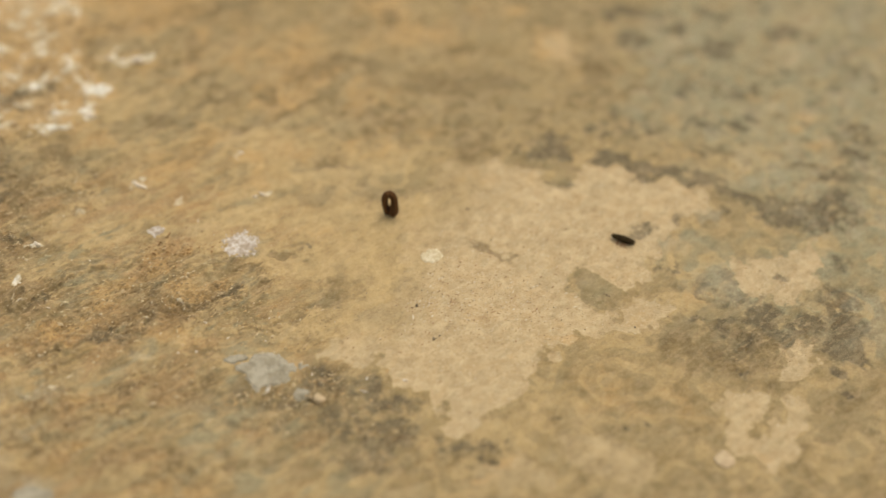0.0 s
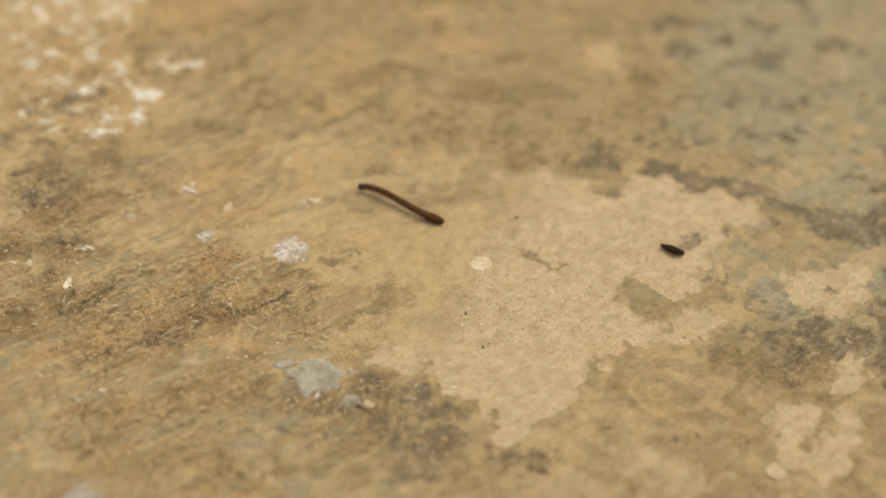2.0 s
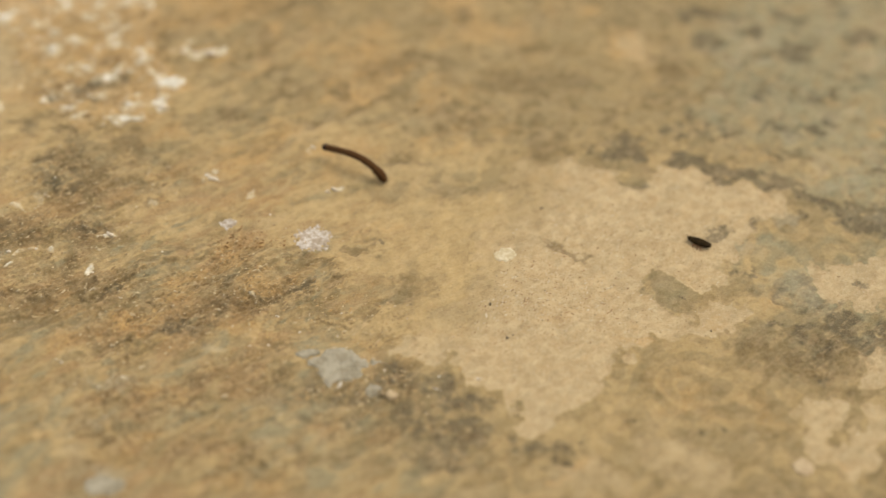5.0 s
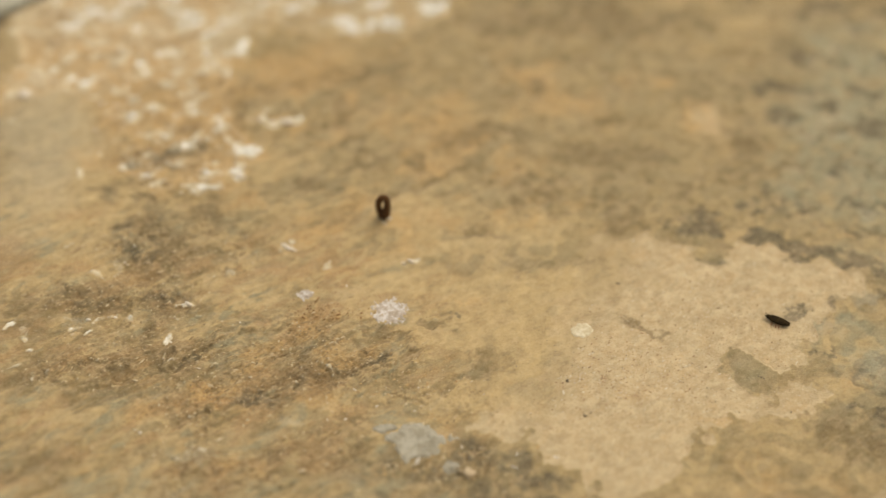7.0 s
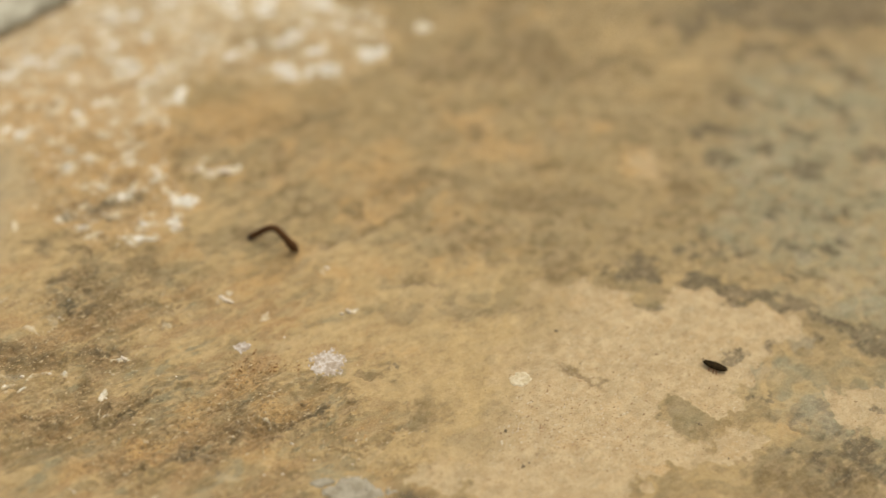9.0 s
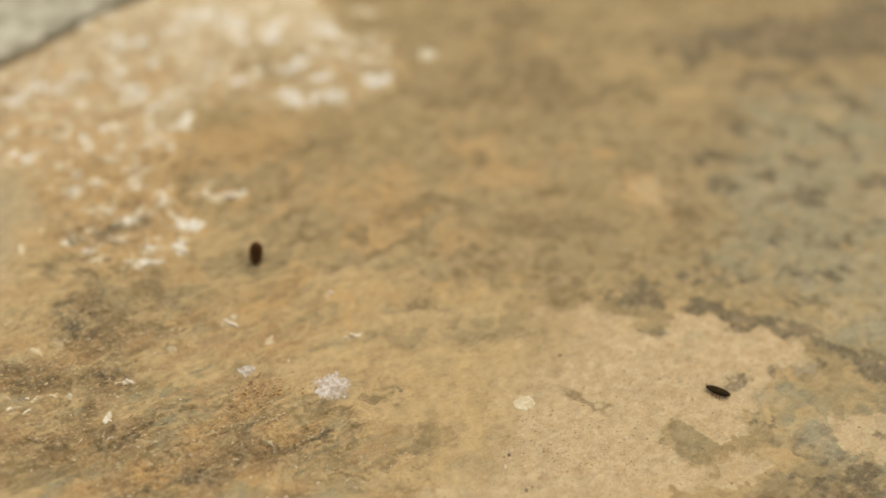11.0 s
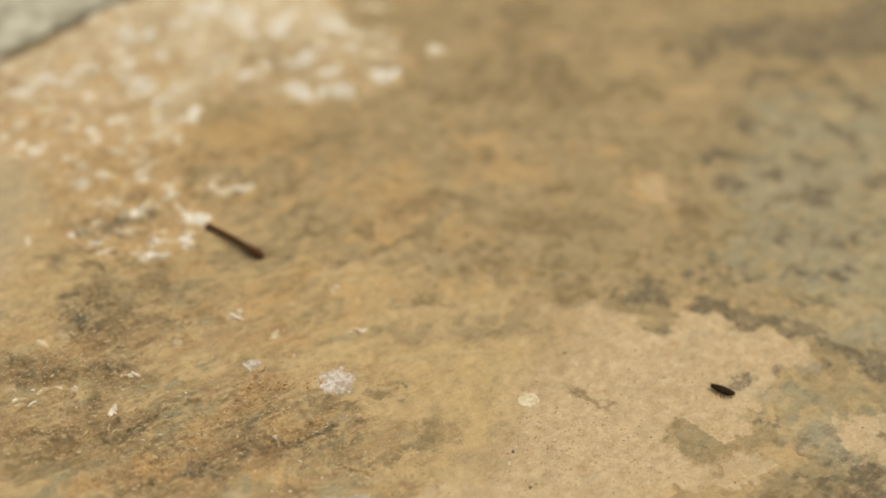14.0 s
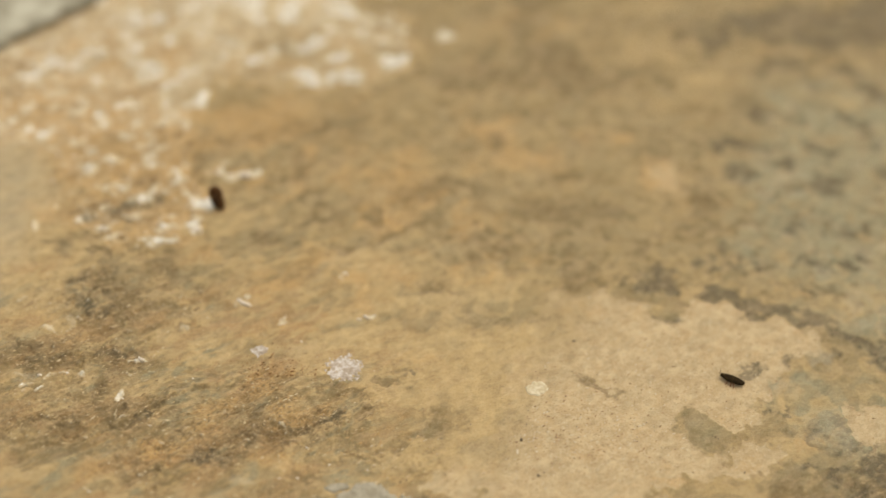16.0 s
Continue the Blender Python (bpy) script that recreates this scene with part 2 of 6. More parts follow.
# the buff skin that is left on the slab
outline(buff, [(-2.1, 26.5), (1.7, 28.0), (10.0, 29.1), (14.2, 27.3), (19.0, 27.6), (23.8, 27.0), (24.7, 23.3), (27.9, 22.7), (30.0, 25.0), (31.6, 29.7), (34.9, 30.5), (37.6, 28.5), (44.5, 28.4), (43.3, 23.8), (45.7, 22.6), (48.5, 25.3), (54.3, 24.9), (60.9, 25.3), (63.4, 22.6), (61.5, 18.7), (57.6, 15.8), (54.3, 10.8), (51.1, 7.0), (48.8, 1.2), (46.8, -4.4), (45.2, -7.5), (42.0, -8.8), (39.2, -5.1), (36.7, -3.4), (33.3, -2.4), (30.0, -4.1), (29.7, -8.7), (32.7, -12.0), (35.2, -15.6), (38.9, -16.5), (42.1, -13.0), (49.6, -9.5), (52.3, -12.3), (50.0, -17.0), (45.4, -19.0), (40.4, -19.5), (31.8, -20.3), (29.1, -22.1), (24.6, -28.4), (20.0, -33.3), (22.4, -36.3), (19.2, -40.1), (15.9, -43.2), (10.1, -46.0), (5.8, -50.0), (3.2, -49.1), (2.5, -41.1), (0.1, -37.0), (-4.7, -37.8), (-12.4, -32.7), (-19.8, -31.9), (-24.5, -33.1), (-23.7, -27.3), (-18.3, -21.8), (-13.3, -16.9), (-10.1, -11.4), (-8.6, -4.6), (-7.7, 4.1), (-6.7, 13.0), (-4.7, 20.6)], 1, 0.8)
outline(buff, [(66.8, -2.0), (68.4, 1.5), (72.6, 3.6), (75.6, 5.7), (79.0, 2.9), (82.0, 6.3), (88.4, 9.6), (88.6, 6.1), (91.0, 2.1), (89.0, -1.5), (85.9, -5.1), (82.7, -6.2), (80.9, -10.8), (78.4, -9.4), (76.7, -7.0), (73.0, -5.7), (70.3, -9.6), (68.5, -5.2)], 1, 0.7)
outline(buff, [(74.1, -19.8), (79.2, -19.1), (82.7, -21.3), (81.6, -24.7), (79.3, -29.1), (77.2, -30.2), (73.7, -29.6), (75.0, -23.5)], 0.8, 0.8)
outline(buff, [(61.8, -33.7), (65.5, -32.5), (69.0, -34.5), (69.5, -40.2), (67.1, -44.6), (69.7, -46.0), (71.6, -44.2), (72.3, -37.3), (75.7, -34.6), (79.8, -34.9), (79.3, -39.5), (77.0, -45.1), (75.8, -49.3), (70.3, -52.7), (63.8, -53.1), (60.8, -49.6), (60.5, -41.0)], 0.75, 0.9)
outline(buff, [(30.1, -48.0), (37.2, -46.0), (41.9, -48.3), (45.2, -52.1), (43.9, -56.5), (36.9, -58.9), (30.1, -57.5), (28.2, -52.3)], 0.5, 1.4)
outline(buff, [(12.7, -55.3), (19.6, -53.1), (24.3, -55.3), (25.0, -61.8), (9.4, -63.3), (10.5, -58.2)], 0.5, 1.4)
blots(buff, [
    (-2.2, -2.8, 2.7, 2.0, 27, 0.6), (-12.4, 22.6, 2.7, 1.3, 7, 0.5), (-17.6, 26.7, 2.3, 1.1, 95, 0.3),
    (27.3, 73.3, 6.8, 5.3, 79, 0.9), (96.8, -0.7, 2.1, 0.8, 8, 0.4), (87.5, -26.8, 1.8, 1.0, 12, 0.4),
    (81.2, -43.3, 2.4, 1.1, 9, 0.25), (70.0, -9.9, 1.7, 1.2, 70, 0.4), (60.7, -32.4, 1.8, 1.3, 18, 0.3),
])
outline(buff, [(-164.0, 86.4), (-157.5, 95.5), (-143.4, 113.2), (-132.5, 134.7), (-102.4, 154.7), (-78.3, 158.8), (-66.8, 131.1), (-59.0, 124.0), (-57.1, 110.9), (-71.6, 119.3), (-85.0, 119.8), (-95.1, 104.9), (-100.5, 86.5), (-108.2, 73.4), (-116.8, 65.2), (-127.1, 59.2), (-140.0, 61.7), (-158.6, 54.4)], 0.75, 3)
# soft, paler washes
outline(crust, [(-164.0, 86.4), (-157.5, 95.5), (-143.4, 113.2), (-132.5, 134.7), (-102.4, 154.7), (-74.8, 159.4), (-63.5, 131.6), (-49.6, 128.3), (-43.4, 105.4), (-59.3, 93.9), (-76.1, 90.3), (-92.5, 93.1), (-95.1, 84.9), (-100.8, 74.5), (-96.4, 55.0), (-86.5, 42.9), (-92.2, 33.0), (-108.4, 24.8), (-120.0, 32.9), (-128.7, 54.5), (-138.6, 57.4), (-158.6, 54.4)], 1, 2.5)
outline(ochre, [(-159.9, 74.8), (-148.9, 99.0), (-124.2, 116.2), (-106.7, 105.7), (-106.6, 85.5), (-100.8, 74.5), (-96.4, 55.0), (-86.5, 42.9), (-92.2, 33.0), (-108.4, 24.8), (-120.0, 32.9), (-128.7, 54.5), (-138.6, 57.4), (-158.6, 54.4)], 0.6, 4)
outline(white, [(-164.0, 86.4), (-157.5, 95.5), (-143.4, 113.2), (-132.5, 134.7), (-102.4, 154.7), (-76.6, 159.1), (-67.7, 136.6), (-64.7, 117.7), (-84.0, 114.6), (-97.8, 96.8), (-104.3, 76.3), (-112.1, 70.5), (-124.1, 80.4), (-142.8, 79.9), (-166.6, 76.2)], 0.15, 4)
blots(pale, [
    (-32.7, -7.0, 11.6, 5.0, 20, 0.45), (-15.7, 5.0, 9.4, 4.3, 21, 0.45), (-51.3, 4.8, 15.7, 4.4, 14, 0.5),
    (-63.4, -1.7, 14.1, 3.5, 19, 0.45), (-22.5, -6.0, 9.1, 4.1, 20, 0.55), (-37.8, -25.3, 7.5, 3.0, 32, 0.4),
    (-25.4, -25.6, 7.4, 3.8, 19, 0.45), (-52.7, -25.2, 6.2, 2.2, 32, 0.35), (-89.8, -16.1, 7.6, 2.2, 47, 0.5),
    (-96.0, -11.8, 7.4, 1.7, 33, 0.3), (-86.3, -4.0, 7.5, 2.4, 19, 0.4), (-46.9, -30.8, 7.2, 2.1, 18, 0.3),
])
blots(pale, [
    (-88.5, -40.7, 6.9, 3.0, 17, 0.3), (42.6, -26.6, 10.0, 3.8, 7, 0.25), (24.2, -44.4, 7.1, 3.5, 7, 0.2),
    (-42.1, 24.1, 8.2, 3.8, 21, 0.2), (53.3, 12.1, 5.5, 3.5, 12, 0.35), (54.6, -11.4, 6.5, 4.7, 16, 0.2),
    (70.0, 36.2, 9.6, 6.0, 174, 0.25), (62.6, 29.6, 7.0, 2.3, 7, 0.2), (91.5, 89.9, 8.4, 6.6, 35, 0.15),
    (37.8, 34.6, 7.1, 2.3, 7, 0.2),
])
blots(pale, [
    (-139.4, 55.1, 8.8, 6.4, 177, 0.6), (-105.7, 25.2, 8.2, 2.3, 8, 0.3), (-105.6, 51.5, 9.0, 8.1, 151, 0.8),
    (-127.5, 31.8, 7.1, 5.7, 168, 0.8), (-126.6, 20.3, 9.6, 7.3, 173, 0.6), (-109.9, -2.5, 7.7, 2.4, 7, 0.5),
    (-123.0, 13.4, 13.1, 9.0, 117, 0.7), (-135.3, 47.1, 13.2, 10.8, 131, 0.55), (-114.8, 0.3, 7.8, 3.4, 6, 0.4),
    (38.2, 114.4, 9.0, 3.5, 11, 0.5), (23.7, 126.4, 10.1, 5.3, 13, 0.3), (87.0, 144.8, 3.5, 2.0, 76, 0.5),
])
blots(pale, [
    (30.1, 104.3, 9.7, 4.9, 12, 0.25), (71.7, 112.0, 9.3, 3.6, 164, 0.3), (-53.1, 10.7, 14.6, 3.5, 19, 0.35),
    (-43.8, 20.1, 8.1, 2.5, 8, 0.3), (-32.5, 17.2, 5.4, 2.5, 8, 0.2),
])
blots(pale, [
    (-10.7, 9.0, 7.1, 6.6, 83, 1), (-12.2, -5.0, 7.7, 6.7, 9, 1), (-12.8, 1.8, 8.5, 6.4, 47, 1),
    (-15.8, -8.7, 9.4, 4.7, 34, 1), (-23.6, -19.2, 10.5, 4.5, 39, 1), (-17.9, -26.4, 7.7, 4.4, 34, 1),
    (-27.8, -4.9, 10.5, 4.9, 27, 0.8), (-42.2, 5.7, 11.9, 5.3, 20, 0.7), (-51.8, -0.5, 9.0, 4.1, 17, 0.7),
    (-28.9, 5.4, 10.6, 4.5, 20, 0.7), (-32.3, -10.3, 10.3, 3.9, 26, 0.5), (-20.5, -25.1, 6.2, 3.7, 5, 0.7),
])
blots(pale, [
    (-47.7, -1.8, 10.3, 4.1, 5, 0.5), (-6.6, 27.9, 5.5, 3.0, 7, 0.3), (50.8, -11.8, 5.2, 3.8, 16, 0.4),
    (54.1, 1.8, 5.6, 4.8, 41, 0.4), (12.5, -48.3, 7.1, 3.3, 6, 0.4), (24.2, -38.7, 6.0, 3.4, 8, 0.4),
])
blots(pale, [
    (-39.0, 29.4, 12.6, 6.5, 23, 0.55), (-18.1, 28.0, 9.6, 6.5, 8, 0.55), (-42.9, 17.6, 9.5, 4.4, 21, 0.5),
    (-25.5, 19.6, 6.8, 4.4, 7, 0.5), (-50.2, 30.1, 6.9, 3.9, 6, 0.4),
])
blots(ochre, [
    (-41.5, 27.2, 9.7, 4.5, 22, 0.25), (-19.8, 31.6, 5.6, 3.9, 8, 0.25), (-30.4, 2.8, 9.2, 3.5, 6, 0.2),
])
blots(pale, [
    (-129.5, 21.5, 13.9, 11.1, 170, 0.5), (-125.2, -5.2, 10.4, 6.7, 0, 0.4), (-94.2, 13.3, 10.7, 5.4, 6, 0.35),
    (-79.7, 2.8, 12.9, 4.2, 19, 0.4), (-63.1, 14.0, 10.6, 5.4, 7, 0.35), (-90.0, -3.8, 7.6, 2.7, 21, 0.3),
    (-56.8, -22.0, 9.8, 3.1, 7, 0.3),
])
blots(pale, [
    (-84.7, 41.7, 12.0, 8.3, 107, 0.45), (-88.2, 25.7, 6.9, 5.5, 176, 0.4), (-118.0, 18.2, 10.7, 5.5, 4, 0.5),
    (-128.3, 34.1, 8.8, 7.4, 154, 0.4), (-74.0, 23.7, 8.1, 4.4, 5, 0.3), (-101.9, 9.4, 10.5, 2.5, 7, 0.3),
])
blots(film, [
    (-82.8, -46.7, 5.7, 1.7, 11, 0.7), (-83.0, -55.1, 3.9, 1.2, 59, 0.6), (-77.9, -68.6, 4.9, 1.5, 4, 0.7),
    (-85.9, -66.1, 3.9, 3.2, 160, 0.4), (-63.7, -35.4, 3.4, 1.7, 158, 0.5), (-87.6, -57.6, 4.5, 1.6, 57, 0.3),
    (60.9, 15.6, 3.0, 2.3, 68, 0.6), (57.6, 17.0, 3.3, 1.8, 10, 0.3), (77.1, -26.3, 2.6, 2.0, 26, 0.25),
    (-49.2, -45.7, 4.7, 1.7, 5, 0.25),
])
blots(film, [
    (-141.8, 44.2, 19.7, 15.1, 123, 0.55), (-137.7, 22.4, 11.4, 9.3, 164, 0.4), (-135.5, 7.5, 9.5, 7.1, 174, 0.3),
    (-107.6, 85.8, 7.7, 3.1, 70, 0.4),
])
blots(film, [
    (-114.6, -14.7, 4.1, 1.2, 28, 0.7), (-148.8, 79.0, 6.1, 2.8, 6, 0.3), (-130.7, 71.1, 2.2, 1.9, 148, 0.5),
])
# greyer and cooler stone
outline(cool, [(54.0, 115.1), (51.1, 85.2), (45.5, 57.8), (45.7, 41.0), (56.0, 36.2), (65.3, 29.9), (76.1, 26.9), (80.3, 14.9), (63.4, 4.4), (56.3, -4.7), (58.5, -11.0), (65.6, -16.7), (99.1, -19.7), (114.2, 40.9), (122.2, 128.7)], 0.75, 14)
blots(cool, [
    (59.9, 0.6, 6.1, 5.0, 60, 0.3), (57.0, 7.2, 7.4, 4.5, 11, 0.6), (81.9, 29.8, 8.5, 4.5, 11, 0.6),
    (99.3, 90.8, 16.0, 12.5, 47, 0.5), (103.9, 68.7, 13.6, 7.3, 76, 0.5), (35.6, -9.3, 6.6, 5.1, 79, 0.25),
    (50.2, 3.1, 5.2, 3.1, 82, 0.4),
])
blots(cool, [
    (-110.6, 34.6, 2.0, 1.4, 2, 0.8), (-111.0, 25.2, 1.4, 1.1, 173, 0.6), (-130.5, 71.6, 2.8, 2.1, 114, 0.7),
    (-152.2, 91.5, 6.2, 4.6, 118, 0.6),
])
blots(cool, [
    (78.1, 97.2, 18.3, 13.3, 28, 0.6), (62.9, 78.9, 14.3, 11.2, 59, 0.4), (76.0, 61.7, 13.6, 8.0, 16, 0.5),
    (-130.7, 71.1, 3.3, 2.6, 121, 1), (-159.3, 116.1, 8.4, 6.3, 120, 0.2),
])
blots(grey, [
    (35.8, -8.8, 6.7, 5.2, 74, 1), (33.7, -4.5, 3.4, 2.0, 9, 0.5), (27.9, 25.0, 3.1, 2.6, 22, 0.9),
    (-16.9, 19.3, 8.1, 5.5, 7, 0.5), (-24.4, 13.0, 9.5, 4.3, 21, 0.35), (-27.3, 40.4, 9.1, 4.7, 39, 0.4),
    (-74.1, 33.3, 8.6, 5.7, 43, 0.45), (-86.9, 15.5, 7.5, 4.7, 107, 0.5), (-12.6, 0.1, 2.7, 2.6, 83, 0.6),
    (-67.9, -29.8, 9.6, 4.0, 18, 0.45), (-76.6, -9.8, 7.1, 2.0, 33, 0.7), (-60.5, -9.9, 6.3, 2.0, 19, 0.4),
])
blots(grey, [
    (-75.8, -22.0, 7.9, 2.4, 58, 0.35), (52.8, -21.1, 11.4, 6.1, 9, 0.3), (45.8, -39.6, 14.5, 7.1, 8, 0.25),
    (-89.2, -37.9, 9.4, 3.0, 45, 0.3), (-74.6, -53.6, 10.2, 5.6, 45, 0.3), (-60.7, -64.4, 10.1, 3.9, 4, 0.25),
    (-26.7, -54.6, 15.0, 6.7, 5, 0.3), (9.4, 45.5, 15.8, 8.1, 8, 0.35), (17.3, 85.9, 17.0, 9.4, 9, 0.25),
    (61.1, -26.4, 7.5, 4.5, 11, 0.3), (86.6, -38.6, 9.1, 6.8, 62, 0.35), (24.2, -34.4, 4.9, 2.0, 7, 0.5),
])
blots(grey, [
    (-83.7, 113.3, 11.3, 4.2, 18, 0.8), (-62.3, 112.7, 7.8, 2.6, 99, 0.8), (-114.2, 84.3, 9.2, 1.7, 28, 0.8),
    (-103.4, 98.5, 5.9, 2.0, 69, 0.5), (-92.0, 121.5, 4.9, 3.3, 7, 0.6), (-139.7, 85.2, 7.7, 2.4, 8, 0.4),
    (-122.4, 85.5, 8.6, 1.7, 9, 0.6), (-142.8, 79.9, 6.7, 1.9, 8, 0.5), (-92.8, 117.2, 9.8, 3.2, 9, 0.4),
    (-74.8, 138.4, 15.2, 4.0, 9, 0.4), (-117.9, 63.9, 5.0, 2.0, 7, 0.6), (-62.9, 116.6, 5.8, 2.0, 99, 0.6),
])
blots(grey, [
    (-91.5, 7.9, 4.5, 3.5, 178, 0.55), (-83.7, 9.0, 3.0, 2.7, 154, 0.6), (-39.1, 25.4, 11.1, 5.4, 24, 0.45),
    (-48.6, 33.5, 12.7, 4.9, 23, 0.35), (-60.1, 51.9, 11.4, 5.5, 54, 0.4), (-81.6, 42.6, 8.5, 6.0, 26, 0.4),
    (-83.1, 63.6, 8.9, 4.4, 25, 0.3), (11.3, 94.1, 17.3, 5.7, 10, 0.25), (33.0, 88.0, 14.1, 6.9, 12, 0.25),
    (-137.0, 71.3, 6.0, 3.2, 5, 0.3),
])
# orange-brown stains
blots(ochre, [
    (-60.5, -6.5, 8.1, 3.7, 19, 0.7), (-53.1, -15.7, 6.7, 3.2, 19, 0.45), (-63.4, -21.5, 7.9, 3.9, 33, 0.45),
    (-76.5, -24.4, 10.8, 4.2, 57, 0.45), (-90.0, -35.0, 8.8, 3.0, 46, 0.4), (-82.4, -31.2, 6.5, 3.0, 47, 0.4),
    (-67.4, -13.9, 6.7, 3.0, 26, 0.45), (-73.4, -43.7, 7.6, 2.8, 51, 0.5), (-67.7, -48.1, 5.1, 2.8, 45, 0.4),
    (-55.6, -30.1, 6.6, 3.0, 4, 0.35), (-94.0, -29.2, 6.4, 2.4, 40, 0.4), (-48.8, -67.2, 9.4, 2.6, 5, 0.4),
])
blots(ochre, [
    (-74.4, -64.4, 7.1, 2.6, 55, 0.4), (-33.9, -17.0, 7.5, 4.1, 20, 0.35), (-29.9, -29.1, 7.3, 2.1, 5, 0.3),
    (-64.3, 25.5, 12.6, 4.8, 36, 0.35), (-70.6, 15.4, 7.9, 3.7, 21, 0.35), (-46.7, 18.0, 8.1, 2.9, 20, 0.35),
    (-40.1, 52.5, 13.3, 7.3, 56, 0.45), (-19.3, 46.4, 9.2, 3.8, 37, 0.4), (-15.8, 39.7, 4.2, 2.8, 8, 0.4),
    (89.1, 50.2, 3.6, 2.0, 13, 0.45), (93.1, 41.6, 4.4, 2.3, 12, 0.4), (58.0, -8.7, 3.4, 1.9, 10, 0.4),
])
blots(ochre, [
    (36.2, -39.0, 9.7, 4.3, 7, 0.3), (51.8, -39.0, 7.3, 4.2, 10, 0.3), (33.9, -33.4, 7.3, 2.9, 7, 0.25),
    (12.9, -61.0, 3.4, 1.3, 6, 0.5), (16.2, -56.1, 2.8, 1.6, 7, 0.3), (26.6, -23.6, 6.2, 1.8, 6, 0.3),
    (7.4, 23.7, 8.2, 3.7, 7, 0.2), (67.5, -50.0, 3.6, 1.6, 8, 0.25), (95.3, 36.9, 3.7, 2.9, 35, 0.35),
])
blots(ochre, [
    (-112.7, 103.4, 7.2, 6.5, 159, 0.9), (-121.8, 107.2, 8.6, 3.9, 8, 0.7), (-107.9, 78.1, 5.1, 3.5, 28, 1),
    (-119.8, 76.3, 6.7, 3.7, 6, 0.8), (-111.2, 61.6, 4.0, 3.3, 175, 1), (-103.3, 54.0, 9.1, 3.2, 159, 1),
    (-92.8, 47.1, 7.4, 1.9, 149, 0.9), (-113.0, 51.5, 9.2, 4.6, 6, 0.6), (-136.9, 76.0, 6.6, 2.3, 8, 0.7),
    (-135.8, 93.3, 6.9, 5.0, 1, 0.5), (-64.3, 115.1, 3.2, 2.3, 99, 0.6), (-141.9, 97.5, 7.1, 3.7, 47, 0.6),
])
blots(ochre, [
    (-124.6, 50.8, 5.7, 4.7, 126, 0.45), (-111.1, 34.2, 7.5, 3.9, 5, 0.6), (-100.1, 35.8, 4.8, 3.0, 4, 0.6),
    (-67.9, 97.7, 9.4, 3.0, 9, 0.4), (-81.0, 75.2, 16.8, 10.4, 28, 0.45), (-62.6, 66.7, 12.9, 8.1, 47, 0.3),
    (-44.1, 62.9, 13.2, 9.6, 56, 0.35), (-12.3, 74.3, 15.1, 5.8, 9, 0.35), (-19.2, 84.7, 9.3, 4.6, 10, 0.35),
    (-22.2, 51.3, 5.8, 4.9, 16, 0.4), (25.3, 73.3, 6.3, 5.0, 74, 0.55), (-3.0, 131.7, 6.7, 2.7, 10, 0.35),
])
blots(ochre, [
    (8.5, 84.3, 9.3, 4.6, 11, 0.25), (-19.8, 133.1, 8.5, 2.6, 53, 0.25), (-87.7, 25.9, 8.2, 3.8, 7, 0.3),
    (-125.9, 36.0, 7.0, 4.0, 4, 0.4), (-55.2, 23.1, 10.9, 3.7, 22, 0.35), (-63.3, 7.5, 10.5, 2.4, 19, 0.3),
    (-137.1, 62.1, 7.3, 2.7, 7, 0.3), (56.4, 123.7, 6.7, 3.1, 12, 0.2),
])
# brown and dark stains
blots(brown, [
    (-108.2, 40.2, 7.4, 2.3, 13, 0.8), (-114.8, 38.3, 4.7, 2.4, 3, 0.6), (-95.3, 22.2, 7.2, 3.9, 21, 0.5),
    (-105.8, 15.4, 5.9, 3.7, 0, 0.45), (-93.5, 9.3, 7.9, 3.6, 4, 0.4), (-62.4, 42.5, 5.2, 1.8, 29, 0.8),
    (-71.5, 34.2, 3.7, 1.5, 37, 0.5), (-50.5, 34.9, 3.4, 1.2, 21, 0.55), (-38.9, 43.2, 6.0, 1.7, 35, 0.5),
    (-62.7, 48.9, 5.3, 1.4, 66, 0.4), (-68.7, 66.7, 4.1, 2.2, 86, 0.55), (-70.2, 58.1, 4.8, 1.4, 51, 0.55),
])
blots(brown, [
    (-15.8, 38.7, 3.6, 1.9, 154, 0.5), (-34.9, 57.3, 6.7, 2.2, 49, 0.4), (-23.5, 60.8, 4.7, 2.4, 153, 0.45),
    (-44.0, 38.6, 4.4, 1.5, 36, 0.45), (-31.0, 23.4, 5.6, 1.5, 27, 0.45), (-24.2, 24.1, 3.3, 1.3, 21, 0.5),
    (35.4, 65.3, 4.5, 3.8, 69, 0.55), (44.1, 58.1, 7.1, 1.3, 7, 0.55), (12.7, 55.9, 5.4, 2.9, 17, 0.65),
    (1.8, 56.1, 5.3, 4.6, 19, 0.45), (1.2, 69.1, 5.1, 2.0, 7, 0.45), (5.5, 35.4, 6.2, 5.1, 14, 0.5),
])
blots(brown, [
    (11.6, -0.5, 8.3, 1.5, 173, 0.5), (32.3, 53.2, 3.2, 2.5, 16, 0.35), (-21.6, -14.2, 6.1, 3.2, 20, 0.4),
    (-35.0, -4.2, 3.7, 1.7, 27, 0.5), (-47.7, -10.2, 8.1, 1.3, 16, 0.6), (-57.4, -20.1, 4.2, 1.4, 5, 0.5),
    (-64.3, -23.2, 3.0, 2.3, 177, 0.5), (-86.4, -19.8, 6.3, 0.6, 60, 0.95), (-93.6, -23.7, 4.5, 1.0, 26, 0.9),
    (-83.3, -17.1, 4.4, 0.6, 52, 0.9), (-100.3, -17.2, 3.1, 2.4, 169, 0.6), (-60.4, -57.8, 3.8, 1.9, 19, 0.6),
])
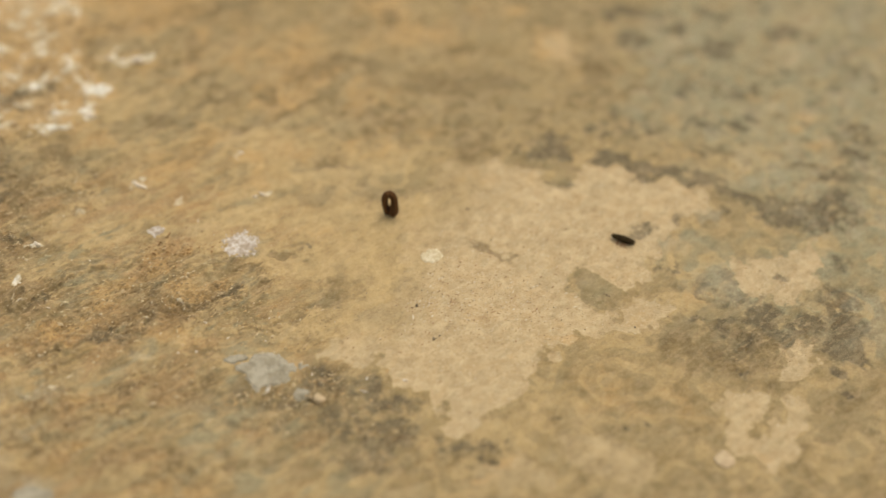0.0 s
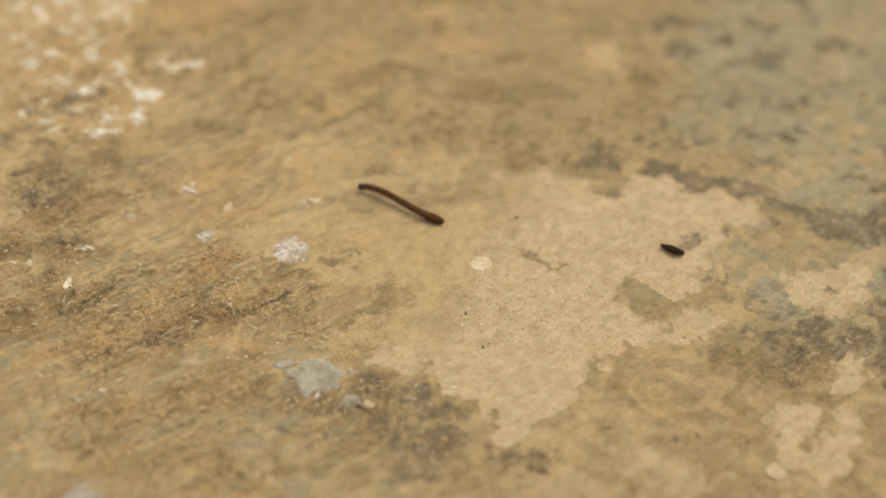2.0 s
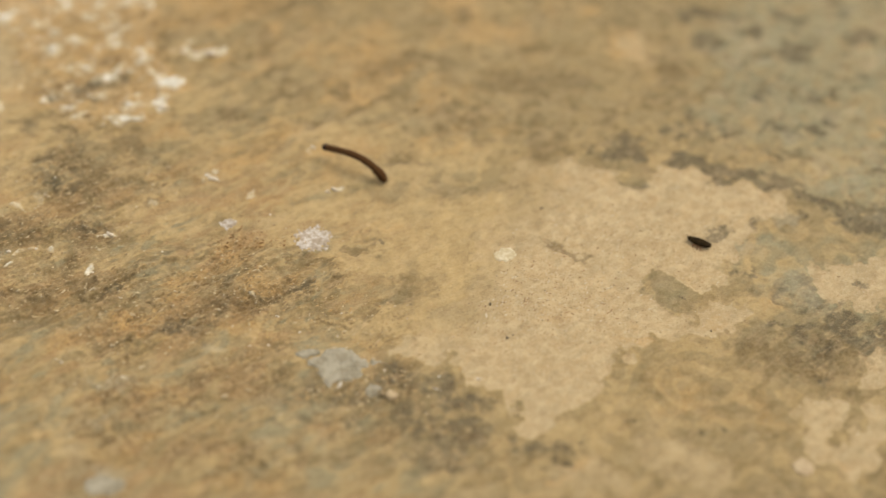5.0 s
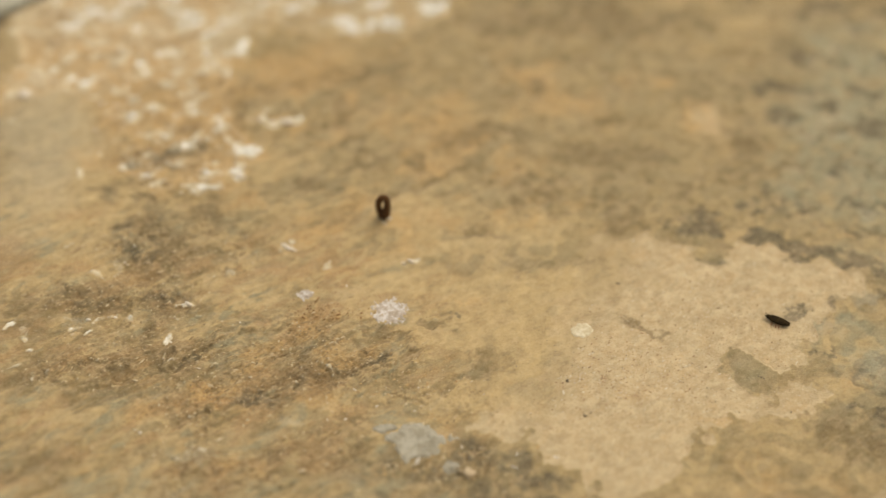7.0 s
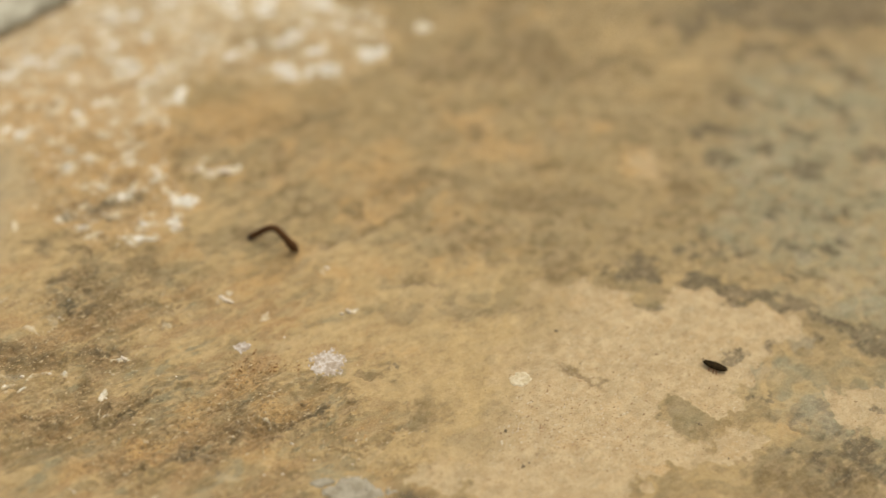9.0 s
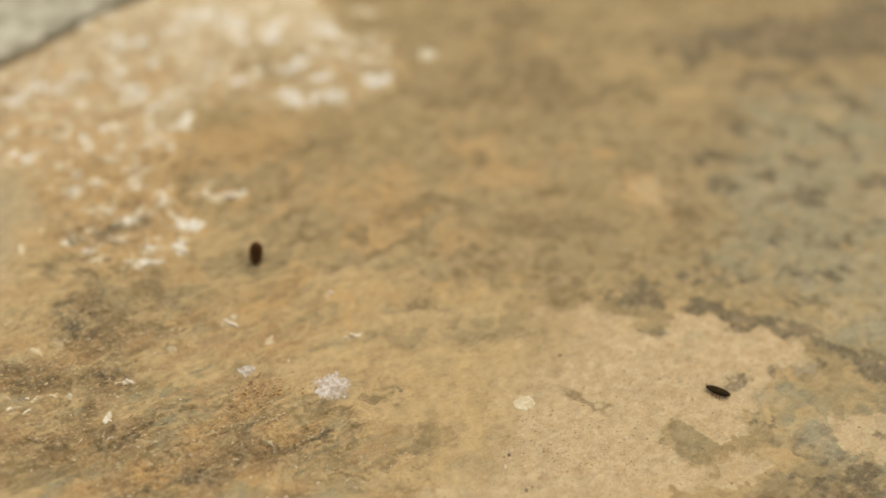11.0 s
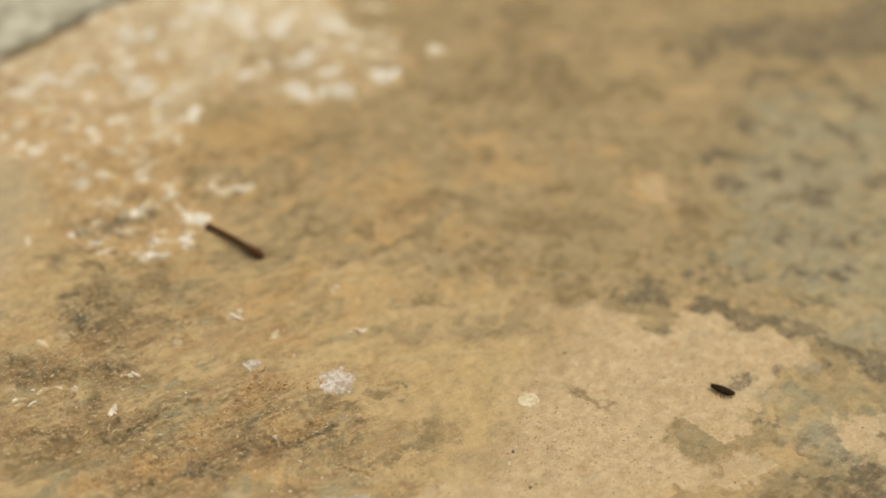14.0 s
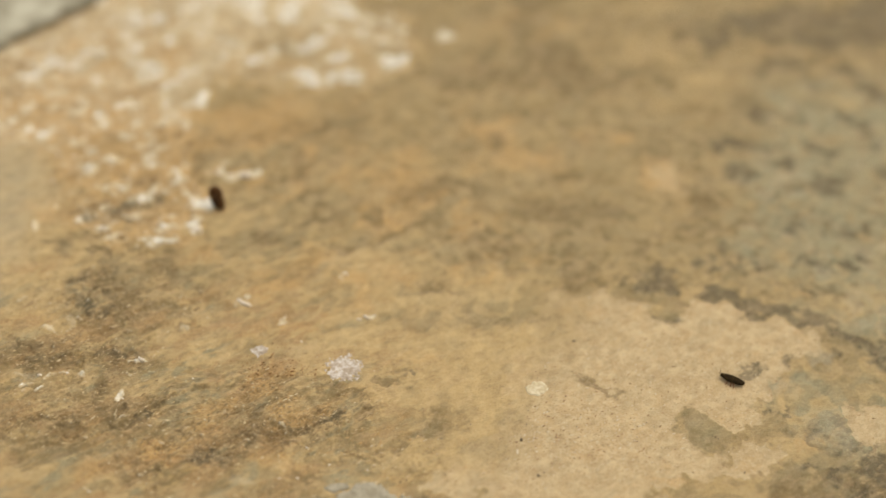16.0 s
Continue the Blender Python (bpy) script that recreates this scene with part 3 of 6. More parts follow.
blots(brown, [
    (-48.9, -60.7, 4.0, 2.2, 116, 0.6), (-44.6, -65.5, 3.1, 1.3, 4, 0.5), (-37.8, -58.4, 3.9, 2.0, 4, 0.4),
    (-28.5, -58.8, 5.0, 2.6, 4, 0.4), (67.7, -21.2, 4.8, 2.7, 11, 0.7), (66.0, -27.1, 4.3, 2.9, 15, 0.6),
    (55.1, -23.9, 8.1, 6.0, 17, 0.35), (-28.6, -39.4, 7.2, 1.7, 5, 0.3), (-45.2, -41.0, 9.5, 2.9, 5, 0.35),
    (-59.3, -42.3, 7.1, 2.0, 5, 0.3), (-85.7, -37.5, 6.0, 1.2, 51, 0.4), (-69.7, -38.9, 6.0, 1.2, 44, 0.35),
])
blots(brown, [
    (-97.6, 13.9, 6.7, 3.7, 6, 0.35), (-123.7, -20.1, 7.5, 2.2, 7, 0.3), (-57.3, 83.7, 10.2, 6.3, 49, 0.35),
    (-68.6, 77.3, 6.0, 4.6, 7, 0.3), (-81.0, 77.8, 10.9, 9.0, 40, 0.3), (-28.5, 105.3, 12.7, 5.0, 9, 0.4),
    (-2.5, 56.2, 11.6, 6.2, 11, 0.35), (-27.5, 61.0, 8.8, 3.0, 9, 0.4), (-15.9, 42.0, 8.4, 3.9, 9, 0.3),
    (-109.7, 39.4, 7.5, 2.5, 23, 0.85), (-118.9, 36.1, 3.4, 2.0, 4, 0.7), (-113.5, 26.8, 3.0, 1.7, 5, 0.6),
])
blots(brown, [
    (-107.7, 20.9, 3.1, 2.1, 112, 0.7), (-109.6, 14.9, 5.4, 1.8, 7, 0.85), (-98.3, 22.2, 4.7, 3.8, 177, 0.35),
    (-86.9, 9.0, 3.4, 1.8, 6, 0.45), (-97.1, 6.7, 7.9, 2.1, 8, 0.45), (-118.8, -11.2, 7.6, 2.7, 7, 0.5),
    (-128.3, -14.2, 7.6, 3.3, 6, 0.45), (-92.8, -20.6, 7.3, 2.2, 28, 0.35), (-83.7, -16.1, 6.6, 1.2, 53, 0.7),
    (-86.6, -19.8, 5.3, 0.9, 58, 0.7), (-120.3, -30.7, 7.0, 4.8, 35, 0.35), (-109.8, -55.5, 7.8, 5.6, 50, 0.55),
])
blots(brown, [
    (-118.4, -51.1, 6.3, 5.2, 152, 0.4), (-105.2, -34.7, 9.4, 4.6, 34, 0.35), (-107.0, -45.3, 4.6, 1.5, 20, 0.5),
    (-104.2, -25.4, 7.2, 2.5, 20, 0.4),
])
blots(brown, [
    (-83.5, 112.0, 10.3, 3.4, 18, 0.55), (-82.9, 108.9, 4.5, 2.3, 8, 0.4), (-111.8, 87.2, 8.3, 1.2, 28, 0.65),
    (-67.3, 59.4, 4.9, 1.8, 64, 0.5), (-58.8, 43.9, 4.8, 2.0, 8, 0.5), (-47.8, 47.6, 4.0, 1.6, 8, 0.5),
    (-32.0, 47.8, 4.3, 2.0, 9, 0.4), (-40.1, 54.9, 4.7, 1.9, 39, 0.35), (-51.9, 36.9, 4.2, 1.5, 23, 0.4),
    (-5.5, 116.5, 10.5, 8.3, 112, 0.65), (1.4, 107.3, 8.7, 5.9, 15, 0.5), (-14.8, 133.9, 8.2, 4.7, 88, 0.5),
])
blots(brown, [
    (-12.2, 145.7, 7.6, 5.7, 17, 0.6), (-26.8, 136.2, 8.5, 2.1, 71, 0.55), (-23.2, 113.7, 7.4, 2.1, 62, 0.5),
    (14.1, 111.8, 11.2, 3.1, 38, 0.4), (8.5, 139.1, 4.1, 2.8, 16, 0.35), (31.2, 134.4, 4.4, 2.7, 59, 0.6),
    (23.8, 90.8, 10.0, 1.4, 9, 0.45), (-1.4, 68.2, 8.1, 1.7, 9, 0.55), (2.0, 58.0, 6.4, 2.5, 9, 0.4),
    (36.2, 63.1, 4.2, 2.5, 14, 0.6), (15.1, 55.8, 5.5, 2.0, 10, 0.45), (45.4, 57.2, 7.9, 0.8, 8, 0.5),
])
blots(brown, [
    (-17.3, 80.3, 3.7, 1.8, 10, 0.5), (-26.1, 61.3, 2.7, 1.7, 10, 0.5), (-20.6, 49.1, 2.6, 1.2, 9, 0.5),
    (-14.6, 107.3, 6.4, 3.5, 11, 0.35), (-10.4, 90.8, 6.2, 1.9, 9, 0.35), (25.3, 111.1, 3.3, 2.0, 14, 0.4),
    (-109.8, 15.2, 7.2, 2.2, 7, 0.7), (-102.0, 11.8, 7.2, 5.3, 179, 0.5), (-107.6, 3.0, 8.3, 2.6, 7, 0.4),
    (-84.0, 4.6, 2.1, 0.9, 7, 0.7), (-107.7, -9.7, 10.6, 2.0, 8, 0.7), (-99.2, -29.7, 11.9, 5.4, 48, 0.4),
])
blots(brown, [
    (-103.9, -18.1, 10.1, 3.2, 20, 0.35), (-107.4, 41.8, 5.6, 2.8, 6, 0.6),
])
blots(dark, [
    (40.4, 30.7, 6.6, 1.9, 165, 0.75), (46.5, 24.9, 3.4, 2.7, 23, 0.8), (51.4, 28.8, 7.4, 2.3, 180, 0.85),
    (60.4, 28.2, 6.5, 2.3, 165, 0.75), (69.8, 25.1, 4.6, 1.9, 173, 0.7), (76.2, 20.8, 5.0, 2.3, 157, 0.8),
    (82.0, 17.8, 6.2, 4.4, 19, 0.6), (91.7, 19.7, 9.0, 5.3, 14, 0.55), (97.1, 29.5, 7.1, 5.5, 51, 0.55),
    (100.4, 43.4, 8.4, 5.5, 70, 0.35), (25.2, 34.2, 5.8, 4.3, 127, 0.6), (18.1, 36.4, 4.4, 2.0, 36, 0.4),
])
blots(dark, [
    (27.7, 23.6, 3.3, 1.7, 8, 0.35), (41.6, 47.4, 4.4, 2.1, 38, 0.55), (36.5, 44.0, 4.4, 1.3, 45, 0.5),
    (46.5, 43.5, 5.5, 2.4, 8, 0.4), (67.3, 46.6, 7.8, 2.2, 7, 0.5), (73.8, 46.9, 4.7, 1.7, 35, 0.5),
    (57.2, 44.7, 4.0, 1.2, 7, 0.4), (41.4, 40.5, 4.9, 1.8, 7, 0.35), (58.9, 36.9, 4.8, 1.6, 7, 0.4),
    (46.6, 10.3, 3.3, 1.8, 48, 0.6), (56.1, 14.5, 3.3, 1.4, 34, 0.3), (64.3, 16.5, 3.4, 2.8, 59, 0.35),
])
blots(dark, [
    (74.9, 60.1, 3.6, 2.9, 44, 0.45), (66.5, 75.5, 5.8, 4.2, 50, 0.4), (60.1, 82.8, 3.6, 2.4, 78, 0.4),
    (60.2, 59.5, 4.0, 3.1, 68, 0.35), (66.9, 91.8, 3.6, 1.5, 84, 0.4), (71.3, 88.7, 2.6, 2.1, 48, 0.35),
    (84.6, 83.3, 5.0, 4.0, 55, 0.35), (87.6, 69.0, 3.4, 1.7, 11, 0.4), (94.4, 82.1, 3.0, 2.3, 58, 0.35),
    (84.0, 63.2, 4.3, 1.4, 15, 0.4), (101.2, 76.1, 3.7, 2.8, 56, 0.4), (106.2, 96.4, 4.0, 3.1, 50, 0.4),
])
blots(dark, [
    (107.3, 71.3, 5.0, 2.2, 78, 0.4), (98.7, 62.7, 3.7, 2.5, 19, 0.4), (85.3, 35.5, 1.7, 1.4, 46, 0.65),
    (45.8, 88.1, 7.5, 2.8, 8, 0.4), (41.6, 74.9, 4.9, 2.5, 9, 0.3),
])
blots(dark, [
    (61.3, -7.5, 3.6, 1.7, 144, 0.3), (64.1, -4.0, 3.8, 2.2, 126, 0.25), (68.3, -7.6, 3.9, 2.3, 11, 0.3),
    (64.5, -15.6, 4.3, 1.3, 7, 0.75), (70.8, -15.6, 4.6, 1.8, 20, 0.65), (71.8, -11.3, 4.9, 1.9, 31, 0.6),
    (74.4, -16.8, 8.2, 3.1, 8, 0.5), (84.7, -14.8, 8.2, 3.1, 8, 0.6), (92.0, -7.7, 6.1, 4.6, 29, 0.55),
    (91.5, -20.4, 6.4, 4.1, 72, 0.7), (86.4, -20.9, 2.9, 2.2, 26, 0.6), (61.7, -18.7, 2.4, 1.9, 66, 0.4),
])
blots(dark, [
    (58.8, -5.3, 1.7, 1.0, 11, 0.25), (66.5, -28.9, 2.5, 0.7, 69, 0.55), (95.6, 4.3, 3.0, 1.7, 12, 0.3),
    (86.5, -29.9, 4.0, 2.8, 143, 0.5), (50.6, -2.8, 2.6, 1.0, 7, 0.6), (43.2, -44.7, 2.4, 1.7, 12, 0.5),
    (50.8, -46.1, 1.9, 1.4, 14, 0.35), (24.8, -45.0, 1.9, 1.1, 8, 0.35), (9.2, -54.0, 5.1, 2.7, 174, 0.6),
    (4.5, -51.8, 3.8, 2.3, 92, 0.4), (14.9, -50.8, 3.3, 1.6, 6, 0.35), (-13.2, -50.7, 9.8, 3.8, 5, 0.6),
])
blots(dark, [
    (-20.4, -48.6, 7.5, 3.9, 5, 0.5), (-11.6, -42.1, 5.2, 2.0, 5, 0.65), (-14.8, -57.6, 7.3, 3.3, 5, 0.5),
    (-27.2, -50.6, 5.1, 2.1, 5, 0.45), (-6.0, -52.7, 5.1, 3.9, 93, 0.4), (-40.2, -50.0, 5.1, 1.5, 17, 0.65),
    (-43.5, -51.4, 7.0, 1.6, 5, 0.3), (-31.6, -44.3, 5.2, 2.8, 4, 0.55), (-48.8, -51.2, 3.9, 1.9, 4, 0.35),
    (-22.7, -59.0, 3.2, 2.0, 4, 0.35), (-7.7, -59.6, 5.0, 2.6, 5, 0.35),
])
blots(dark, [
    (-61.5, -60.5, 3.2, 1.3, 4, 0.25), (-71.8, -31.7, 3.5, 1.7, 158, 0.85), (-68.5, -33.2, 5.5, 1.6, 172, 0.5),
    (-61.0, -27.5, 3.4, 1.7, 18, 0.5), (-97.7, -5.2, 5.6, 2.4, 4, 0.5), (-100.9, -8.1, 5.1, 3.3, 179, 0.3),
    (-98.9, -12.9, 4.3, 2.9, 177, 0.25), (-73.0, -8.6, 3.5, 1.4, 19, 0.45), (-62.9, -17.5, 3.6, 1.7, 47, 0.5),
    (-53.9, -18.4, 4.2, 1.4, 19, 0.6), (-45.0, -14.9, 4.9, 0.9, 38, 0.7), (-48.5, -17.2, 3.5, 0.9, 32, 0.6),
])
blots(dark, [
    (-43.3, -13.4, 2.9, 0.6, 44, 0.6), (-51.6, -20.4, 1.6, 0.8, 4, 0.6), (-31.4, -1.3, 1.7, 0.9, 5, 0.5),
    (-21.3, -16.9, 0.8, 0.8, 98, 0.5), (-88.8, -22.8, 1.5, 0.6, 4, 0.5), (84.0, 6.5, 3.4, 0.8, 19, 0.3),
    (78.6, -1.2, 1.8, 0.7, 159, 0.6), (-105.2, 5.4, 3.6, 1.6, 20, 0.55),
])
blots(dark, [
    (-107.6, 36.7, 1.4, 1.2, 173, 0.5), (-105.1, 44.3, 2.9, 1.7, 5, 0.4), (-106.5, 19.1, 1.9, 1.7, 168, 0.5),
    (-112.9, 14.5, 2.4, 1.3, 5, 0.5), (-116.6, 35.4, 2.3, 1.4, 4, 0.45), (-107.4, 41.8, 4.9, 1.8, 39, 0.45),
    (-122.0, 23.3, 6.5, 3.0, 141, 0.2), (-113.1, 22.6, 3.8, 1.7, 6, 0.12), (-106.4, 10.8, 5.9, 2.0, 7, 0.55),
    (-108.3, 7.8, 4.5, 1.4, 7, 0.35), (-99.1, -6.4, 4.3, 2.4, 21, 0.45), (-117.8, -10.2, 5.1, 2.0, 6, 0.25),
])
blots(dark, [
    (-77.2, -10.7, 6.3, 1.3, 21, 0.4),
])
blots(dark, [
    (-33.9, -45.0, 12.8, 4.6, 7, 0.4), (-19.2, -39.4, 9.4, 4.2, 8, 0.45), (-43.7, -42.4, 7.0, 4.2, 7, 0.3),
    (-6.0, -43.0, 7.0, 3.3, 9, 0.35), (-25.5, -35.7, 5.9, 2.8, 8, 0.3),
])
blots(brown, [
    (-27.3, -41.6, 18.8, 6.9, 8, 0.4),
])
blots(dark, [
    (50.7, 141.7, 18.7, 7.9, 21, 0.55), (72.8, 145.3, 18.4, 11.9, 20, 0.65), (92.3, 154.1, 20.9, 10.7, 78, 0.6),
    (59.7, 124.2, 9.7, 4.4, 12, 0.45), (69.0, 118.7, 3.8, 2.9, 31, 0.5), (79.2, 124.7, 4.5, 3.0, 176, 0.65),
    (86.5, 116.8, 7.1, 2.3, 146, 0.7), (52.1, 104.0, 9.9, 4.5, 164, 0.35), (77.9, 103.2, 5.8, 2.2, 174, 0.65),
    (70.4, 88.6, 2.9, 2.2, 65, 0.65), (66.9, 92.0, 3.1, 1.7, 80, 0.4), (82.7, 96.7, 2.9, 2.2, 35, 0.4),
])
blots(dark, [
    (68.6, 76.5, 5.9, 4.5, 61, 0.5), (85.1, 84.5, 5.1, 3.0, 18, 0.5), (48.2, 86.9, 10.2, 1.8, 16, 0.4),
    (42.1, 86.6, 3.5, 2.5, 20, 0.4), (47.0, 76.5, 5.8, 3.0, 13, 0.45), (60.1, 81.8, 3.7, 2.2, 79, 0.4),
    (53.4, 69.9, 2.1, 1.6, 33, 0.35), (72.9, 59.1, 4.2, 2.0, 13, 0.45), (60.0, 59.3, 3.6, 1.6, 12, 0.45),
    (-105.9, 6.4, 5.8, 3.0, 5, 0.5), (-118.4, -9.0, 5.6, 2.3, 6, 0.35), (-89.8, -6.4, 3.1, 1.3, 6, 0.35),
])
blots(dark, [
    (30.5, 141.2, 7.0, 5.4, 25, 0.2), (40.2, 129.1, 4.6, 3.7, 59, 0.3),
])
# white and cream crusts; their white also stands in for glints
blots(white, [
    (-89.6, 101.9, 2.8, 2.2, 39, 0.9), (-84.6, 105.3, 3.1, 2.0, 77, 0.9), (-73.7, 112.3, 5.5, 3.0, 38, 0.8),
    (-66.4, 108.2, 5.2, 2.1, 57, 0.9), (-73.6, 98.1, 3.8, 3.0, 7, 0.9), (-63.4, 99.7, 4.4, 2.9, 31, 0.9),
    (-69.2, 95.8, 3.5, 2.2, 8, 0.8), (-50.2, 108.1, 4.4, 2.2, 25, 1), (-54.5, 110.0, 2.7, 2.1, 10, 0.6),
    (-62.7, 126.2, 8.4, 2.1, 164, 0.6), (-50.7, 124.0, 4.7, 1.5, 164, 0.5), (-70.1, 130.6, 5.6, 3.7, 35, 0.6),
])
blots(white, [
    (-83.0, 127.1, 6.4, 2.7, 60, 0.5), (-87.1, 122.2, 6.9, 2.2, 18, 0.5), (-37.2, 122.1, 4.2, 2.5, 32, 0.9),
    (-57.9, 139.7, 5.4, 1.7, 9, 0.6), (-100.4, 106.7, 4.1, 2.0, 61, 0.8), (-105.7, 108.5, 3.7, 1.7, 92, 0.7),
    (-108.8, 91.3, 4.6, 1.8, 70, 0.9), (-98.5, 84.4, 3.6, 2.0, 64, 0.7), (-102.5, 81.3, 3.2, 1.4, 42, 0.6),
    (-113.1, 71.5, 2.8, 1.5, 76, 1), (-117.5, 76.2, 1.6, 1.4, 163, 0.4), (-128.4, 87.0, 2.2, 1.7, 115, 0.8),
])
blots(white, [
    (-118.8, 96.0, 5.3, 2.1, 171, 0.8), (-119.9, 115.6, 2.5, 2.3, 147, 0.8), (-126.3, 114.6, 4.9, 2.7, 131, 0.5),
    (-116.1, 110.8, 3.2, 1.9, 107, 0.5), (-140.3, 65.0, 2.3, 1.7, 120, 1), (-136.5, 62.6, 1.4, 1.1, 170, 0.7),
    (-144.9, 71.9, 2.4, 1.2, 111, 0.6), (-127.0, 61.4, 2.1, 1.2, 63, 0.7), (-145.4, 85.6, 5.8, 1.5, 8, 0.5),
    (-94.7, 126.6, 6.8, 3.5, 94, 0.5), (-111.7, 126.6, 8.3, 3.5, 61, 0.4), (-102.5, 131.0, 7.0, 3.4, 8, 0.4),
])
blots(white, [
    (-107.8, 59.9, 1.8, 1.2, 109, 0.6), (-96.6, 50.7, 2.2, 1.6, 49, 0.8), (-90.6, 44.3, 3.4, 1.3, 159, 0.7),
    (-90.1, 35.9, 2.8, 1.5, 143, 1), (-100.0, 47.1, 1.7, 1.4, 118, 0.4), (2.4, 101.7, 2.4, 1.5, 13, 0.25),
    (-32.7, 87.8, 1.4, 1.2, 88, 0.4),
])
blots(white, [
    (-110.2, -14.4, 1.9, 0.6, 49, 0.9), (-108.0, -13.2, 1.0, 0.6, 2, 0.8), (-104.1, -13.3, 0.9, 0.6, 178, 0.7),
    (-114.1, -20.2, 1.5, 0.6, 35, 0.8), (-110.9, -18.2, 1.6, 0.6, 56, 0.8), (-92.9, -18.9, 1.2, 0.6, 63, 0.8),
    (-92.4, -7.7, 1.6, 0.8, 28, 0.9), (-91.7, -11.6, 1.1, 0.5, 6, 0.6), (-88.6, -10.3, 1.4, 0.5, 7, 0.6),
    (-114.5, -2.8, 2.1, 0.7, 7, 0.5), (-122.7, 6.2, 1.7, 1.4, 144, 0.35), (-111.6, 36.1, 1.2, 1.0, 118, 0.6),
])
blots(white, [
    (-129.2, 30.6, 1.2, 0.9, 122, 0.6), (-110.9, 0.8, 1.4, 0.8, 111, 0.3),
])
blots(white, [
    (-143.8, 90.6, 3.8, 1.9, 45, 0.5), (-148.4, 85.0, 2.5, 1.9, 173, 0.5), (-137.7, 91.5, 3.0, 1.8, 25, 0.5),
    (-119.7, 78.2, 2.5, 1.6, 72, 0.6), (-124.4, 72.8, 1.8, 1.4, 177, 0.6), (-109.5, 80.8, 2.9, 1.4, 67, 0.6),
    (-101.3, 72.5, 1.6, 1.5, 128, 0.5), (-115.0, 66.1, 1.8, 1.3, 179, 0.5), (-106.4, 56.2, 2.0, 1.1, 151, 0.5),
    (-98.2, 53.0, 2.8, 1.0, 146, 0.6), (-93.4, 45.2, 2.4, 1.0, 145, 0.6), (-115.5, 46.4, 1.5, 1.2, 167, 0.5),
])
blots(white, [
    (-117.5, 37.9, 1.7, 1.2, 179, 0.5), (-105.9, 37.5, 2.0, 1.4, 0, 0.6), (-96.6, 34.7, 3.1, 1.0, 7, 0.6),
    (-108.4, 31.2, 1.7, 1.2, 180, 0.6),
])
blots(white, [
    (-113.5, 48.3, 1.3, 1.0, 176, 0.5), (-119.0, 33.6, 1.3, 1.1, 155, 0.8), (-109.9, 29.3, 2.1, 1.9, 158, 0.7),
    (-113.3, 31.4, 1.5, 1.2, 178, 0.6), (-101.9, 28.5, 2.1, 1.2, 6, 0.9), (-97.4, 30.2, 3.7, 1.0, 8, 0.7),
    (-94.2, 31.6, 2.2, 0.8, 8, 0.5), (-89.3, 35.3, 2.5, 1.3, 142, 1), (-88.4, 44.0, 2.1, 1.4, 144, 0.6),
    (-94.8, 50.2, 1.7, 1.6, 125, 0.6), (-80.3, 57.1, 2.0, 1.5, 66, 1), (-83.8, 55.3, 2.3, 1.5, 16, 0.7),
])
blots(white, [
    (-86.6, 55.7, 1.5, 1.4, 129, 0.6), (-86.7, 59.2, 1.2, 1.1, 171, 0.5), (-106.6, 59.1, 2.0, 1.2, 107, 0.5),
    (-141.0, 65.3, 2.6, 1.6, 113, 0.8), (-136.9, 62.1, 1.2, 1.0, 131, 0.6), (-144.5, 71.8, 1.9, 0.9, 110, 0.5),
    (-151.0, 47.1, 3.3, 1.1, 159, 0.4), (-128.6, 29.6, 1.2, 1.1, 134, 0.5), (-125.8, 37.1, 1.3, 1.0, 175, 0.5),
    (-116.1, 11.2, 1.1, 0.7, 1, 0.6), (-122.9, 6.4, 1.3, 0.9, 1, 0.4), (-125.7, -22.0, 2.0, 1.1, 91, 0.5),
])
blots(white, [
    (-130.2, -20.2, 2.0, 1.0, 5, 0.6), (-118.5, -30.5, 1.6, 0.5, 109, 0.5), (-112.7, -16.1, 3.7, 0.8, 35, 0.5),
    (-123.2, -25.7, 1.0, 0.6, 1, 0.6), (-126.5, -30.8, 0.8, 0.6, 123, 0.6), (-124.4, -29.7, 1.6, 0.5, 35, 0.5),
    (-93.8, -42.6, 0.7, 0.6, 175, 0.6), (-80.0, -44.7, 0.7, 0.4, 5, 0.6),
])
blots(white, [
    (-73.6, 13.3, 1.9, 1.1, 151, 0.8), (-72.7, 15.6, 1.1, 0.8, 107, 0.5), (-50.8, 25.5, 1.5, 1.0, 100, 0.5),
    (-44.0, 13.3, 1.1, 1.1, 127, 0.8), (-42.8, 14.3, 1.3, 0.9, 4, 0.4), (-62.7, 9.0, 1.3, 0.9, 2, 0.35),
    (-57.9, 4.5, 1.0, 0.7, 3, 0.3), (-84.3, 4.0, 1.3, 0.7, 3, 0.3), (15.8, 16.8, 1.6, 1.1, 10, 0.3),
    (17.8, 16.0, 1.2, 0.9, 12, 0.3), (-37.2, -34.3, 2.2, 1.2, 4, 0.3), (-78.9, -11.2, 0.8, 0.6, 111, 0.7),
])
blots(white, [
    (-93.4, -18.1, 1.1, 0.8, 56, 0.7), (-92.9, -11.5, 0.8, 0.6, 164, 0.6), (-93.3, -43.0, 1.0, 0.7, 173, 0.6),
    (-80.0, -45.0, 0.7, 0.6, 171, 0.7),
])
